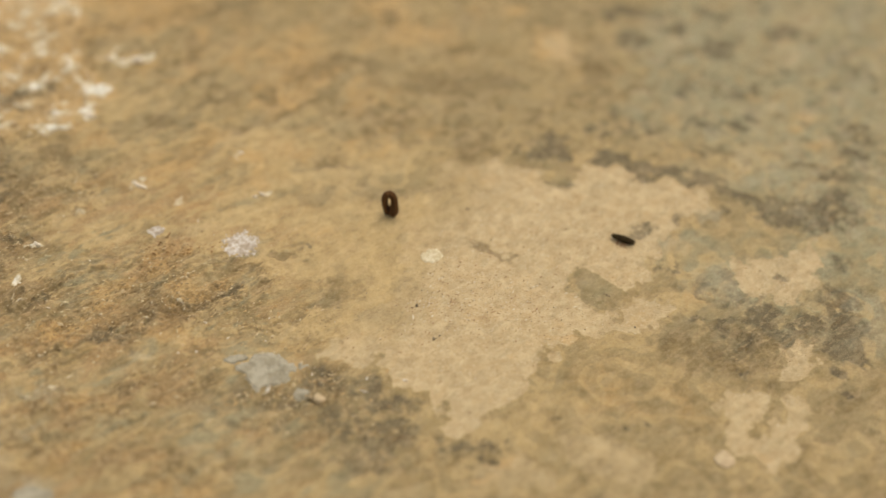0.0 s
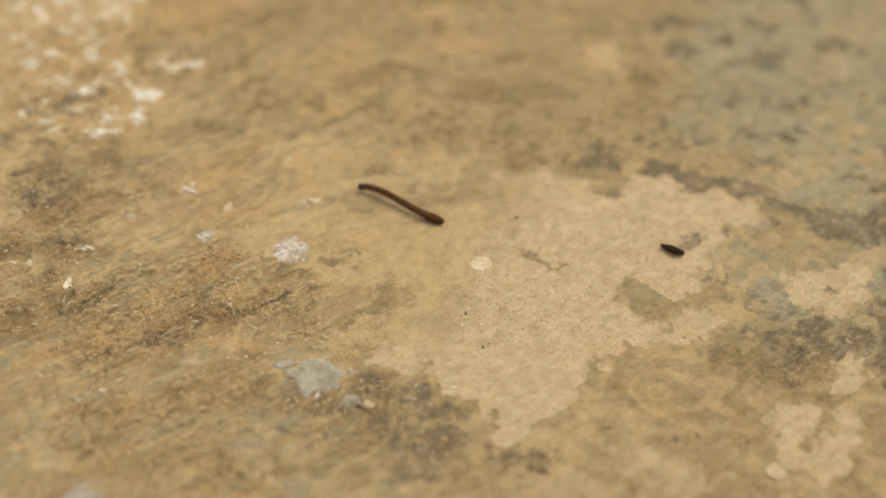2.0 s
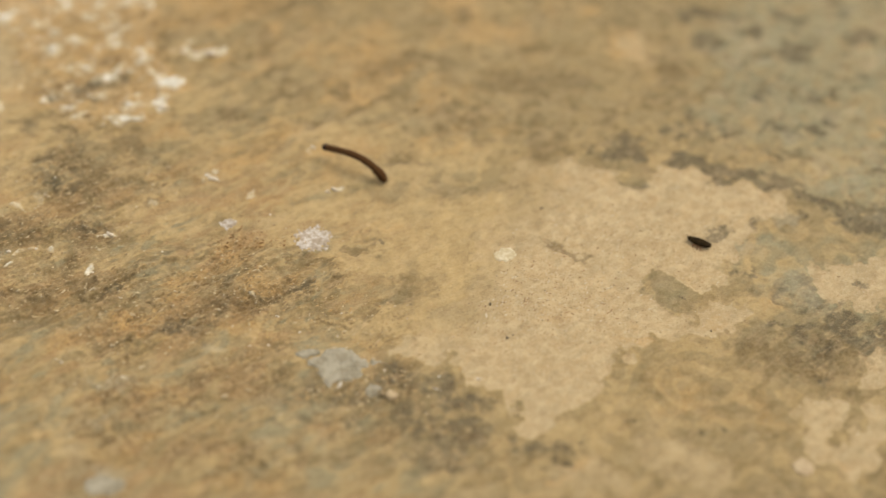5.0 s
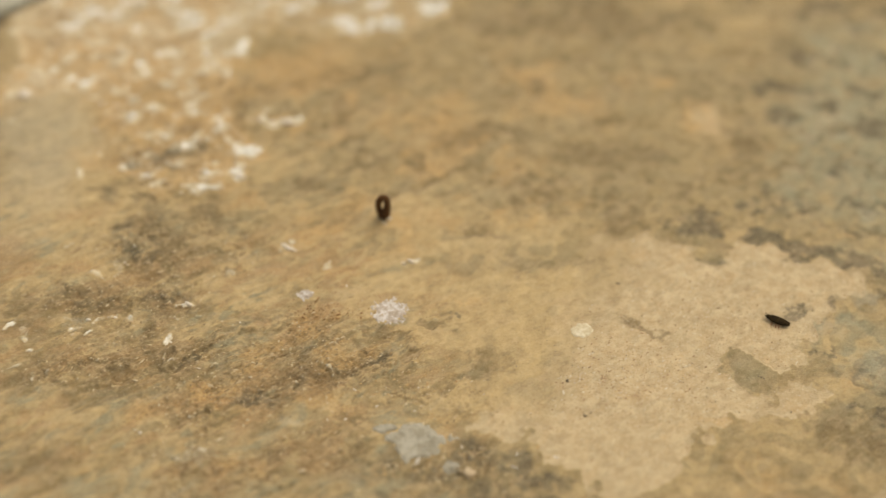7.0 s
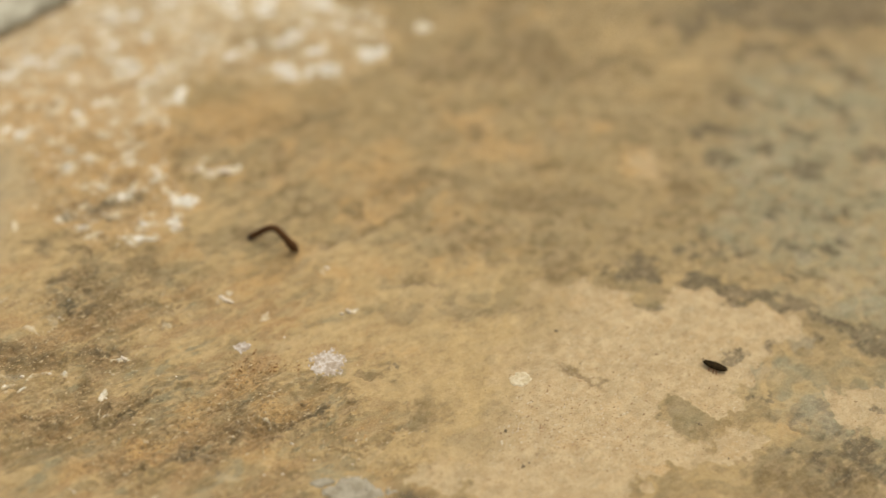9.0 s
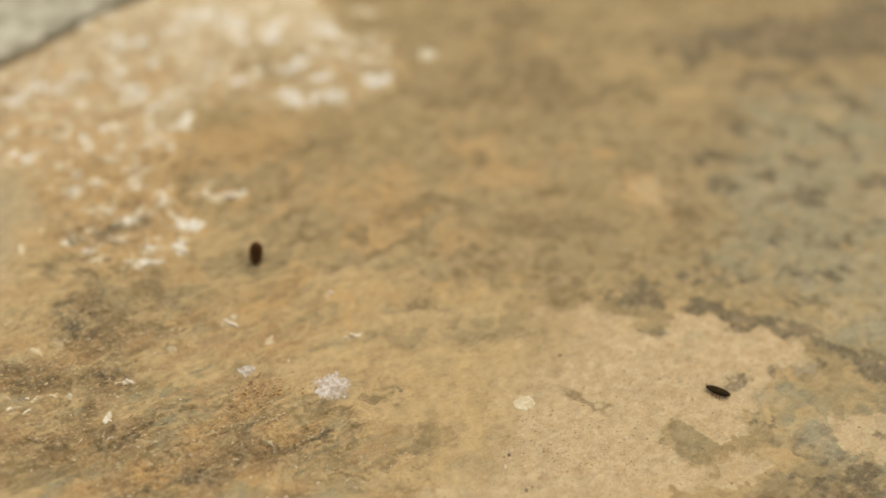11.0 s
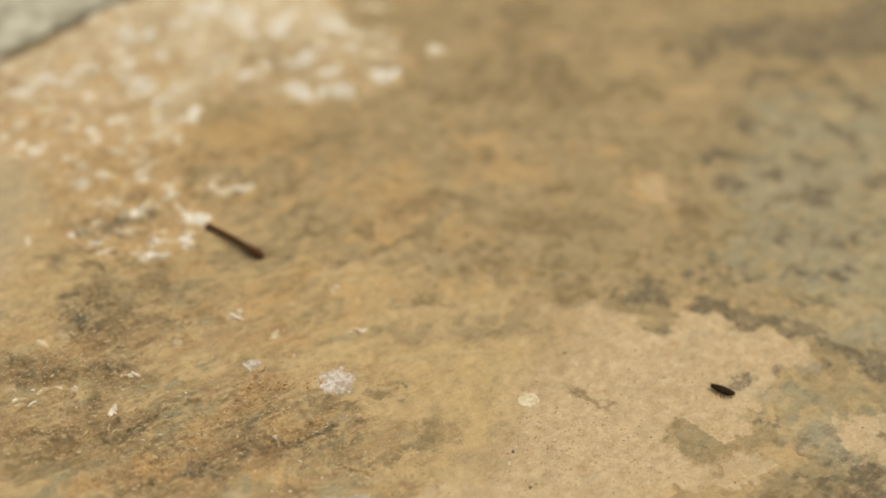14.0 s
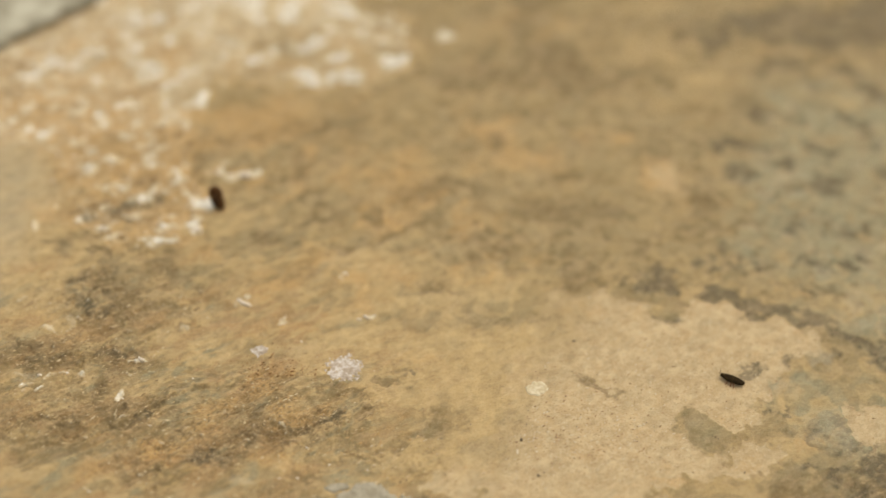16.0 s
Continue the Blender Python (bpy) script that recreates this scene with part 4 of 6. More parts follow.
# where the surface breaks up
blots(crust, [
    (-117.4, 70.1, 13.3, 9.1, 180, 0.6), (-111.9, 33.1, 7.0, 5.1, 176, 0.8), (-97.1, 29.8, 8.2, 2.4, 6, 0.8),
    (-88.8, 56.0, 5.8, 3.0, 4, 0.5),
])
blots(crumb, [
    (-51.3, -18.7, 16.2, 8.0, 26, 1), (-69.2, -23.7, 14.9, 9.3, 43, 0.9), (-30.7, -23.0, 11.2, 7.7, 21, 0.6),
    (-84.3, -28.3, 15.1, 10.4, 61, 0.9), (-80.3, -54.2, 15.3, 13.3, 79, 0.8), (-27.7, -46.5, 14.1, 8.4, 4, 0.9),
    (-58.5, -46.5, 14.0, 8.5, 39, 0.8), (-51.8, -63.6, 16.9, 6.5, 4, 0.6), (-61.2, -6.6, 11.4, 5.1, 19, 0.7),
    (74.5, -15.8, 16.8, 9.3, 11, 0.6), (90.7, -7.9, 10.3, 7.4, 66, 0.5), (67.5, -24.2, 8.9, 6.0, 15, 0.5),
])
blots(crumb, [
    (91.7, 19.7, 11.6, 8.6, 26, 0.4), (7.0, -55.6, 9.3, 5.3, 7, 0.4), (-97.3, -6.9, 10.2, 6.7, 179, 0.8),
    (-89.5, 15.3, 12.4, 10.7, 159, 0.6), (-10.4, -55.8, 10.4, 8.0, 6, 0.6), (-33.5, -0.3, 6.5, 3.4, 5, 0.5),
])
blots(crumb, [
    (-126.4, 100.0, 37.7, 28.2, 31, 0.9), (-70.3, 111.5, 29.1, 20.8, 8, 0.9), (-108.1, 55.4, 23.3, 17.0, 1, 0.9),
    (-109.4, 38.5, 17.1, 13.8, 174, 1), (-105.2, 8.7, 13.4, 10.4, 175, 0.9), (-106.3, -10.3, 20.2, 8.1, 6, 0.9),
    (-143.5, 82.2, 19.8, 14.8, 120, 0.8), (-109.4, -25.0, 14.7, 9.0, 2, 0.8),
])

# mottling that no single stain accounts for
flaky = smooth(-X - 0.4 * Y, 5, 60)
# the buff skin thins out towards its worn side
buff *= 1 - 0.62 * smooth(-X + 0.25 * Y + 2.5 * fbm(SHAPE, 9, 2.6, 71), -14, 10) * smooth(X, -40, -28) * smooth(Y, -34, -24)
terrace = 2.2 * (flaky * fbm(SHAPE, 16, 2.8, 31, (1.6, 0.75), turn=38) + (1 - flaky) * 0.7 * fbm(SHAPE, 16, 3.5, 37))
sheets = [smooth(np.cos(2 * np.pi * (terrace - k) / 3), 0.1, 0.75) for k in range(3)]
layer_no = np.floor(terrace)
terrace = layer_no + smooth(terrace - layer_no, 0.35, 0.65)
cloud, cloud2 = fbm(SHAPE, 16, 2.8, 21), fbm(SHAPE, 9, 2.6, 25, (1.0, 1.0))
streak, speck = fbm(SHAPE, 4.5, 2.3, 22, (1.1, 0.9)), fbm(SHAPE, 1.8, 2.0, 23, (1.05, 0.95))
spots = fbm(SHAPE, 6, 3.6, 24, (0.85, 1.15))
lay_a, lay_b, lay_c = [fbm(SHAPE, 7, 2.7, seed, (1.7, 0.7), turn=38) for seed in (61, 62, 63)]
clump, clump2 = fbm(SHAPE, 5, 3.0, 64, (1.3, 0.8)), fbm(SHAPE, 8, 3.2, 65, (1.3, 0.8))
pale_corner = smooth(-X, 60, 85) * smooth(Y, 12, 35)
crumb = np.clip(crumb * (0.85 + 0.25 * cloud2), 0, 1)
bare = 1 - np.minimum(buff, 1)
left = flaky * bare * (1 - 0.7 * pale_corner)
dark = np.clip(1.6 * dark * (0.9 + 0.4 * streak + 0.2 * speck), 0, 1.3)
# the last term paints crevice shade into the low spots between crumbs
dark += 0.2 * np.minimum(cool, 1) * bare * smooth(spots, 0.6, 1.6) + 0.2 * bare * (X > 30) * smooth(0.7 * streak + 0.7 * cloud2, 0.5, 2.2) + 0.2 * crumb * smooth(-speck - 0.5 * streak, 0.7, 2.2)
crack = flaky * crumb * smooth(np.abs(lay_c), 0.16, 0.0) * smooth(cloud2 + 0.5 * streak, -0.8, 0.6)
ledge = flaky * crumb * smooth(np.abs(lay_c - 0.3), 0.16, 0.0) * smooth(speck, 0.2, 1.4)
# dark lines along the cracks stand in for weak ledge shadows
dark += 0.4 * crack * (1 - 0.6 * pale_corner)
dark += 0.25 * left * smooth(lay_c - 0.6 * lay_a, 0.8, 2.0)
buff = np.clip(buff * (0.95 + 0.08 * cloud2 + 0.05 * streak), 0, 1.1)
pale = np.clip(1.2 * pale * (0.95 + 0.25 * cloud2), 0, 1.1) + 0.2 * bare * smooth(cloud2 + 0.5 * streak, 0.5, 2.0) + 0.5 * left * smooth(lay_a, 0.5, 1.6)
ochre = np.clip(1.35 * ochre * (0.95 + 0.3 * cloud2), 0, 1.1)  + 0.35 * left * smooth(lay_b, 0.5, 1.6)
grey = np.clip(1.3 * grey * (0.95 + 0.25 * cloud), 0, 1.1) + 0.25 * bare * smooth(cloud - 0.6 * cloud2, 0.6, 2.0) + 0.3 * left * smooth(-lay_b, 0.7, 1.6)
brown = np.clip(1.45 * brown * (0.95 + 0.25 * streak + 0.12 * speck), 0, 1.2) + 0.3 * bare * smooth(0.7 * streak + 0.7 * cloud2, 0.5, 2.0) + 0.35 * left * (1 - 0.7 * np.minimum(pale, 1)) * smooth(-lay_a, 0.5, 1.6)
cool = np.clip(1.25 * cool * (0.95 + 0.25 * cloud2), 0, 1.1)
ochre += 0.3 * np.minimum(buff, 1) * smooth(lay_b + 0.4 * streak, 0.5, 1.8)
brown += 0.2 * np.minimum(buff, 1) * smooth(lay_c + 0.5 * speck, 0.9, 2.0)
white = np.clip(1.3 * white * (0.95 + 0.3 * cloud2 + 0.2 * streak + 0.15 * speck), 0, 1.2) + 0.35 * crumb * (1 - pale_corner) * smooth(speck + 0.6 * streak, 1.6, 2.8)
pale += (0.45 - 0.25 * smooth(Y, 20, 45)) * bare * sheets[0]
grey += 0.28 * bare * sheets[1]
brown += 0.2 * bare * sheets[2] * (1 - 0.8 * np.minimum(pale, 1))
dab, dab2 = fbm(SHAPE, 3.6, 3.0, 67, (1.15, 0.9)), fbm(SHAPE, 5.0, 3.0, 68, (1.2, 0.9))
calm = bare * (1 - 0.6 * np.minimum(pale, 1)) * (0.4 + 0.6 * smooth(Y, 0, 30))
brown += 0.12 * calm * smooth(Y, 25, 50) + 0.55 * calm * smooth(dab + 0.3 * cloud, 0.7, 1.7)
dark += 0.2 * calm * smooth(dab + 0.5 * dab2, 1.2, 2.2)
pale += 0.2 * calm * smooth(-dab2 - 0.3 * dab, 0.7, 1.6)
grey += 0.35 * calm
ochre += 0.25 * calm * smooth(dab2 - 0.5 * dab, 0.9, 1.8)
# the worn side: rusty patches between olive-grey ones, with pale flecks painted as glints
tint = fbm(SHAPE, 11, 2.9, 75, (1.5, 0.8), turn=38) + 0.5 * fbm(SHAPE, 4, 2.5, 76, (1.4, 0.8), turn=38)
worn_side = left * smooth(-Y, -32, -12)
dark *= 1 - 0.45 * worn_side
brown *= 1 - 0.25 * worn_side
rust = worn_side * (0.1 + 0.62 * smooth(tint, 0.1, 1.3))
cool += 0.6 * worn_side * smooth(-tint, 0.4, 1.5)
blots(dark, [(-72.6, -31.2, 4.5, 2.6, 15, 0.7), (-65.5, -22.0, 7.0, 3.2, 35, 0.4), (-80.0, -27.5, 5.0, 1.8, 40, 0.35)])
blots(cool, [(-68.0, -28.0, 5.5, 2.6, 30, 0.6)])
# pale and dark scraps on the cool side
cool_side = np.minimum(cool, 1) * bare * smooth(X, 10, 40)
film += 0.45 * cool_side * smooth(cloud2 + 0.5 * clump, 0.3, 1.4)
pale += 0.3 * cool_side * smooth(-lay_b + 0.4 * dab, 0.7, 1.6)
dark += 0.3 * cool_side * smooth(-clump + 0.5 * dab, 1.0, 1.9)
rust += 0.5 * cool_side * smooth(speck + 0.7 * dab2, 1.5, 2.4)
brown += bare * smooth(X, 5, 40) * smooth(-Y, -8, 18) * (0.12 + 0.25 * smooth(clump2 + 0.4 * dab, 0.0, 1.3))
# tiny glints on the worn side, painted as pale flecks
white += 0.45 * worn_side * smooth(speck + 0.5 * fbm(SHAPE, 1.4, 2.2, 77), 2.0, 3.0)
# smooth golden skin beside the crust, and warm clouds over the calm part
golden = np.zeros(SHAPE, np.float32)
blots(golden, [(-85.1, 78.6, 15.0, 7.9, 4, 0.85), (-61.3, 87.2, 15.0, 8.0, 4, 0.8)])
for stain in (grey, brown, dark, pale, film):
    stain *= 1 - 0.6 * golden
ochre += 0.22 * golden + 0.3 * calm * smooth(Y, 15, 35) * smooth(lay_b + 0.8 * cloud, 0.5, 1.8)
# the crust: cream, blotched with orange, with white lumps
lump = fbm(SHAPE, 5.5, 2.7, 66, (1.3, 0.85), turn=35)
crust = np.clip(crust * (1 + 0.25 * cloud2), 0, 1) * (1 - 0.6 * smooth(-clump2 + 0.4 * cloud2, 0.5, 1.2))
high = smooth(Y, 68, 92)
brown *= 1 - 0.65 * crust
grey *= 1 - 0.4 * crust
pale += crust
film += 0.35 * crust * smooth(-clump2 + 0.4 * clump, 0.0, 1.0)
ochre += crust * (0.8 - 0.25 * high) * smooth(clump2 - 0.4 * clump, -0.3, 0.8)
brown += 0.22 * crust * smooth(-lump - 0.5 * clump2, 0.8, 1.5)
grey += 0.7 * crust * smooth(-clump - 0.3 * lump, 0.7, 1.4)
# its white lumps break up into grains, some of them very pale
grain, scrap = fbm(SHAPE, 2.6, 2.4, 73, (1.1, 0.9)), fbm(SHAPE, 4.0, 3.2, 74, (1.2, 0.85), turn=20)
white *= 1 - crust * 0.55 * smooth(-grain - 0.4 * scrap, 0.2, 1.3)
white += crust * (0.3 + 0.1 * high + 0.6 * smooth(lump + 0.4 * clump + 0.3 * speck, 0.5, 2.0) + 0.6 * smooth(scrap + 0.6 * grain, 0.9, 1.9))
# rim highlights on the ledges, painted white
white += 0.4 * ledge * (1 - 0.5 * pale_corner)

# relief: gentle waves, the split layers of the stone, crumbs and crusts
HEIGHT = 0.22 * fbm(SHAPE, 60, 3.2, 32) + 0.06 * fbm(SHAPE, 7, 2.6, 33) + 0.035 * fbm(SHAPE, 2, 2.0, 34)
HEIGHT += (0.03 + 0.08 * flaky + 0.18 * crumb) * (1 - 0.8 * np.minimum(buff, 1)) * terrace + 0.1 * np.minimum(buff, 1) + 0.25 * np.minimum(white, 1) * flaky + 0.12 * left * lay_a - 0.08 * dark
HEIGHT += 0.35 * crust * smooth(lump, -0.6, 1.6) + 0.16 * ledge - 0.3 * crack
HEIGHT += crumb * (0.14 * speck - 0.22 * np.abs(streak) + 0.1 * fbm(SHAPE, 1.2, 2.0, 36))

# ledges where a split layer ends: a ragged drop with a crumbly pale lip painted as lit, shade painted at its foot
def ledge_line(points, drop):
    near, side = np.full(SHAPE, 1e9, np.float32), np.zeros(SHAPE, np.float32)
    for (ax, ay), (bx, by) in zip(points, points[1:]):
        ex, ey = bx - ax, by - ay
        px, py = WX + 0.5 * lay_a - ax, WY + 0.5 * lay_b - ay
        u = np.clip((px * ex + py * ey) / (ex * ex + ey * ey), 0, 1)
        d = (px - u * ex) ** 2 + (py - u * ey) ** 2
        cross = (ex * py - ey * px) / math.hypot(ex, ey)
        nearer = d < near
        near, side = np.where(nearer, d, near), np.where(nearer, cross, side)
    (ax, ay), (bx, by) = points[0], points[-1]
    along = ((X - ax) * (bx - ax) + (Y - ay) * (by - ay)) / ((bx - ax) ** 2 + (by - ay) ** 2)
    d = np.sqrt(near)
    fade = smooth(along, -0.02, 0.15) * smooth(along, 1.02, 0.85) * smooth(streak + cloud2, -1.8, -0.2)
    upper = smooth(side, -0.25, 0.25)
    lift = drop * fade * (upper * np.exp(-d / 4.0) * 0.5 - (1 - upper) * np.exp(-d / 3.0) * 0.7)
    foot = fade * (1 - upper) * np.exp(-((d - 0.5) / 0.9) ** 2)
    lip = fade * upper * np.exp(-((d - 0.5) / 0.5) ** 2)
    return lift, foot, lip


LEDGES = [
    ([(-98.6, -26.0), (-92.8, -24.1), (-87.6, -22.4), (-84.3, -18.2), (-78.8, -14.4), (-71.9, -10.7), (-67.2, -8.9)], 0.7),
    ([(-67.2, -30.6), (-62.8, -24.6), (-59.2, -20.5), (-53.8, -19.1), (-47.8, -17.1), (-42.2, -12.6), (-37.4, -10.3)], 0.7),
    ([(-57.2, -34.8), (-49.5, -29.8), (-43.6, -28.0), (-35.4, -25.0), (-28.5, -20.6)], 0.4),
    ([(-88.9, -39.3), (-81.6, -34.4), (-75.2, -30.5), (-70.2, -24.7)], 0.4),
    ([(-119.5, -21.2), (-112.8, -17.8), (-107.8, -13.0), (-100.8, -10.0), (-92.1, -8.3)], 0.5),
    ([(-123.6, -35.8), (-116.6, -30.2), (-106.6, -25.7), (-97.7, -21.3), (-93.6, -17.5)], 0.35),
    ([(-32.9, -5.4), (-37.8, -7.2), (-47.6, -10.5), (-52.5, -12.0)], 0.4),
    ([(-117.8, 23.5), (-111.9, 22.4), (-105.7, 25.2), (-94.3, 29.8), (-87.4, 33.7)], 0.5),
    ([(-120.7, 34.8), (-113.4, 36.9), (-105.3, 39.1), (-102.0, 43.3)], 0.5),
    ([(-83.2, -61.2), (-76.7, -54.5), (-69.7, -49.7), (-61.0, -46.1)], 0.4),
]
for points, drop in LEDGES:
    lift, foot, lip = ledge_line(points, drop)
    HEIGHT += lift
    # shade at the foot of the drop, put into the colour
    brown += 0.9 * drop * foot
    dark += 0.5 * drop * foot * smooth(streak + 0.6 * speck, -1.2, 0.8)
    # pale lip whitened further as a painted highlight
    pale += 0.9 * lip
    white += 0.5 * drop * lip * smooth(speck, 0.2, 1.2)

# the joint with the next slab
JOINT, ALONG, ACROSS = (-145.9, 113.3), (0.612, 0.791), (-0.791, 0.612)
beyond = (X - JOINT[0]) * ACROSS[0] + (Y - JOINT[1]) * ACROSS[1] + 0.5 * fbm(SHAPE, 12, 2.6, 35)
HEIGHT -= 7.0 * smooth(beyond, -1.2, 1.4)


def surface(x, y):
    """The slab's height in mm at a place."""
    j, i = int(np.searchsorted(XS, x)), int(np.searchsorted(YS, y))
    return float(HEIGHT[i, j])


def sheet_mesh(name, xx, yy, zz, keep, layers, material, depth=40.0):
    """A slab from a relief in mm, with a skirt down to its underside."""
    zz = zz.copy()
    zz[[0, -1], :] = -depth
    zz[:, [0, -1]] = -depth
    rows, cols = zz.shape
    index = np.arange(rows * cols).reshape(rows, cols)
    quads = np.stack([index[:-1, :-1], index[:-1, 1:], index[1:, 1:], index[1:, :-1]], -1).reshape(-1, 4)
    if keep is not None:
        quads = quads[(keep[:-1, :-1] & keep[1:, 1:]).ravel()]
    mesh = bpy.data.meshes.new(name)
    mesh.vertices.add(rows * cols)
    mesh.vertices.foreach_set("co", (np.stack([xx, yy, zz], -1) * MM).astype(np.float32).ravel())
    mesh.loops.add(quads.size)
    mesh.loops.foreach_set("vertex_index", quads.ravel().astype(np.int32))
    mesh.polygons.add(len(quads))
    mesh.polygons.foreach_set("loop_start", np.arange(0, quads.size, 4, dtype=np.int32))
    mesh.polygons.foreach_set("use_smooth", np.ones(len(quads), bool))
    for key, values in layers.items():
        mesh.attributes.new(key, "FLOAT", "POINT").data.foreach_set("value", values.astype(np.float32).ravel())
    mesh.update(calc_edges=True)
    mesh.materials.append(material)
    return mesh


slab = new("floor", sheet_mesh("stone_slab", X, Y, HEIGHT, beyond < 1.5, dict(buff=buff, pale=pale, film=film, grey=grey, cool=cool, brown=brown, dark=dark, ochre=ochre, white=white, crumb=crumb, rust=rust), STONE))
tagged(slab, "weathered tan stone slab with buff patches and grey stains", "stone slab", kind="structure")

# the next slab, across the joint
U, V = np.meshgrid(axis(-80, 80, 420, 0.8), axis(3.4, 70, 300, 0.8))
EDGE = 6.0 * smooth(V + 0.5 * fbm(U.shape, 12, 2.6, 41, step=0.8), 4.6, 3.2)
RISE = 0.35 * fbm(U.shape, 30, 3.0, 42, step=0.8) + 0.12 * fbm(U.shape, 5, 2.2, 43, step=0.8) - EDGE
next_mesh = sheet_mesh("next_slab", JOINT[0] + U * ALONG[0] + V * ACROSS[0], JOINT[1] + U * ALONG[1] + V * ACROSS[1], RISE, None, {}, GREY_STONE)
tagged(new("pavement", next_mesh), "grey stone slab beyond an open joint", "stone slab", kind="structure")

# brown soil packed into the joint
P, Q = np.meshgrid(np.arange(-200, 200, 0.8), np.arange(-1.5, 6.5, 0.4))
soil_mesh = sheet_mesh("soil", JOINT[0] + P * ALONG[0] + Q * ACROSS[0], JOINT[1] + P * ALONG[1] + Q * ACROSS[1], -2.0 + 0.35 * fbm(P.shape, 3, 2.4, 46, step=0.6), None, {}, EARTH, 7.0)
tagged(new("soil", soil_mesh), "dark brown soil packed in the joint between slabs", "soil", kind="stuff")

# bare earth under and round the slabs, out to the horizon
bm = bmesh.new()
bmesh.ops.create_grid(bm, x_segments=40, y_segments=40, size=60.0)
for v in bm.verts:
    v.co.x, v.co.y = math.copysign(abs(v.co.x / 60) ** 2.2 * 60, v.co.x), math.copysign(abs(v.co.y / 60) ** 2.2 * 60, v.co.y)
    v.co.z = -0.036 + 0.01 * noise.noise(v.co * 1.7) * min(1, v.co.length)
ground_mesh = bpy.data.meshes.new("ground")
bm.to_mesh(ground_mesh)
bm.free()
ground_mesh.materials.append(EARTH)
tagged(new("ground", ground_mesh), "bare brown earth around the stone slabs", "ground", kind="structure")


# ---- helpers for things ----
def mesh_of(bm, name, material, smooth_faces=True):
    mesh = bpy.data.meshes.new(name)
    bm.normal_update()
    for f in bm.faces:
        f.smooth = smooth_faces
    bm.to_mesh(mesh)
    bm.free()
    mesh.materials.append(material)
    return mesh


def part(name, mesh, parent, label="", m=None):
    ob = new(name, mesh)
    ob.parent = parent
    if m is not None:
        ob.matrix_basis = m
    return tagged(ob, label) if label else ob


def lathe(profile, sides=14, flat=1.0, rough=0.0, seed=0):
    """A body turned about its x axis, from rows of (x, radius) in mm, closed at both ends."""
    bm, rng, rings = bmesh.new(), random.Random(seed), []
    for x, r in profile:
        rings.append([bm.verts.new(Vector((x, r * math.cos(a), flat * r * math.sin(a))) * MM * (1 + rng.uniform(-rough, rough)))
                      for a in (2 * math.pi * k / sides for k in range(sides))])
    for a, b in zip(rings, rings[1:]):
        for k in range(sides):
            bm.faces.new((a[k], a[(k + 1) % sides], b[(k + 1) % sides], b[k]))
    bm.faces.new(rings[0][::-1])
    bm.faces.new(rings[-1])
    bmesh.ops.recalc_face_normals(bm, faces=bm.faces)
    return bm


def tube(points, radii, sides=6):
    """A bent limb through points in mm."""
    bm, rings = bmesh.new(), []
    pts = [Vector(p) for p in points]
    for k, (p, r) in enumerate(zip(pts, radii)):
        d = (pts[min(k + 1, len(pts) - 1)] - pts[max(k - 1, 0)]).normalized()
        u = d.orthogonal().normalized()
        w = d.cross(u)
        rings.append([bm.verts.new((p + r * (math.cos(a) * u + math.sin(a) * w)) * MM) for a in (2 * math.pi * n / sides for n in range(sides))])
    for a, b in zip(rings, rings[1:]):
        for n in range(sides):
            bm.faces.new((a[n], a[(n + 1) % sides], b[(n + 1) % sides], b[n]))
    bm.faces.new(rings[0][::-1])
    bm.faces.new(rings[-1])
    bmesh.ops.recalc_face_normals(bm, faces=bm.faces)
    return bm


def resting(x, y, lift=0.0, turn=0.0):
    """A pose on the slab, from mm."""
    return pose(x * MM, y * MM, (surface(x, y) + lift) * MM, 0, 0, turn)


# ---- crusts and chips that lie on the slab ----
def lichen_patch(x, y, rx, ry, seed):
    """A thin crumbly crust with a ragged rim and small gaps."""
    bm, cells, verts = bmesh.new(), 64, {}
    for i in range(cells + 1):
        for j in range(cells + 1):
            u, v = 2.6 * i / cells - 1.3, 2.6 * j / cells - 1.3
            p = Vector((u * rx, v * ry, seed * 9.0))
            body = 1.0 - math.hypot(u, v) + 0.22 * noise.noise(p * 0.6) + 0.3 * noise.noise(p * 1.7) - 0.9 * max(0.0, noise.noise(p * 1.1 + Vector((5, 5, 5))) - 0.22)
            lumps = 0.5 + 0.5 * noise.noise(p * 2.6)
            rise = min(max(body * 5, 0.0), 1.0)
            verts[i, j] = body, bm.verts.new(Vector((p.x, p.y, surface(x + p.x, y + p.y) - surface(x, y) - 0.12 + rise * (0.16 + 0.2 * lumps))) * MM)
    for i in range(cells):
        for j in range(cells):
            corners = [verts[i, j], verts[i + 1, j], verts[i + 1, j + 1], verts[i, j + 1]]
            if max(body for body, _ in corners) > 0:
                bm.faces.new([v for _, v in corners])
    bmesh.ops.delete(bm, geom=[v for v in bm.verts if not v.link_faces], context="VERTS")
    ob = new("lichen_patch", mesh_of(bm, "lichen_patch", LIME))
    ob.matrix_basis = resting(x, y)
    return tagged(ob, "pale grey-white crumbly lichen crust on the stone", "lichen", "lichen patches")


for row in ((-46.3, -2.8, 4.3, 4.5, 1), (-66.3, -0.3, 2.1, 1.8, 2)):
    lichen_patch(*row)


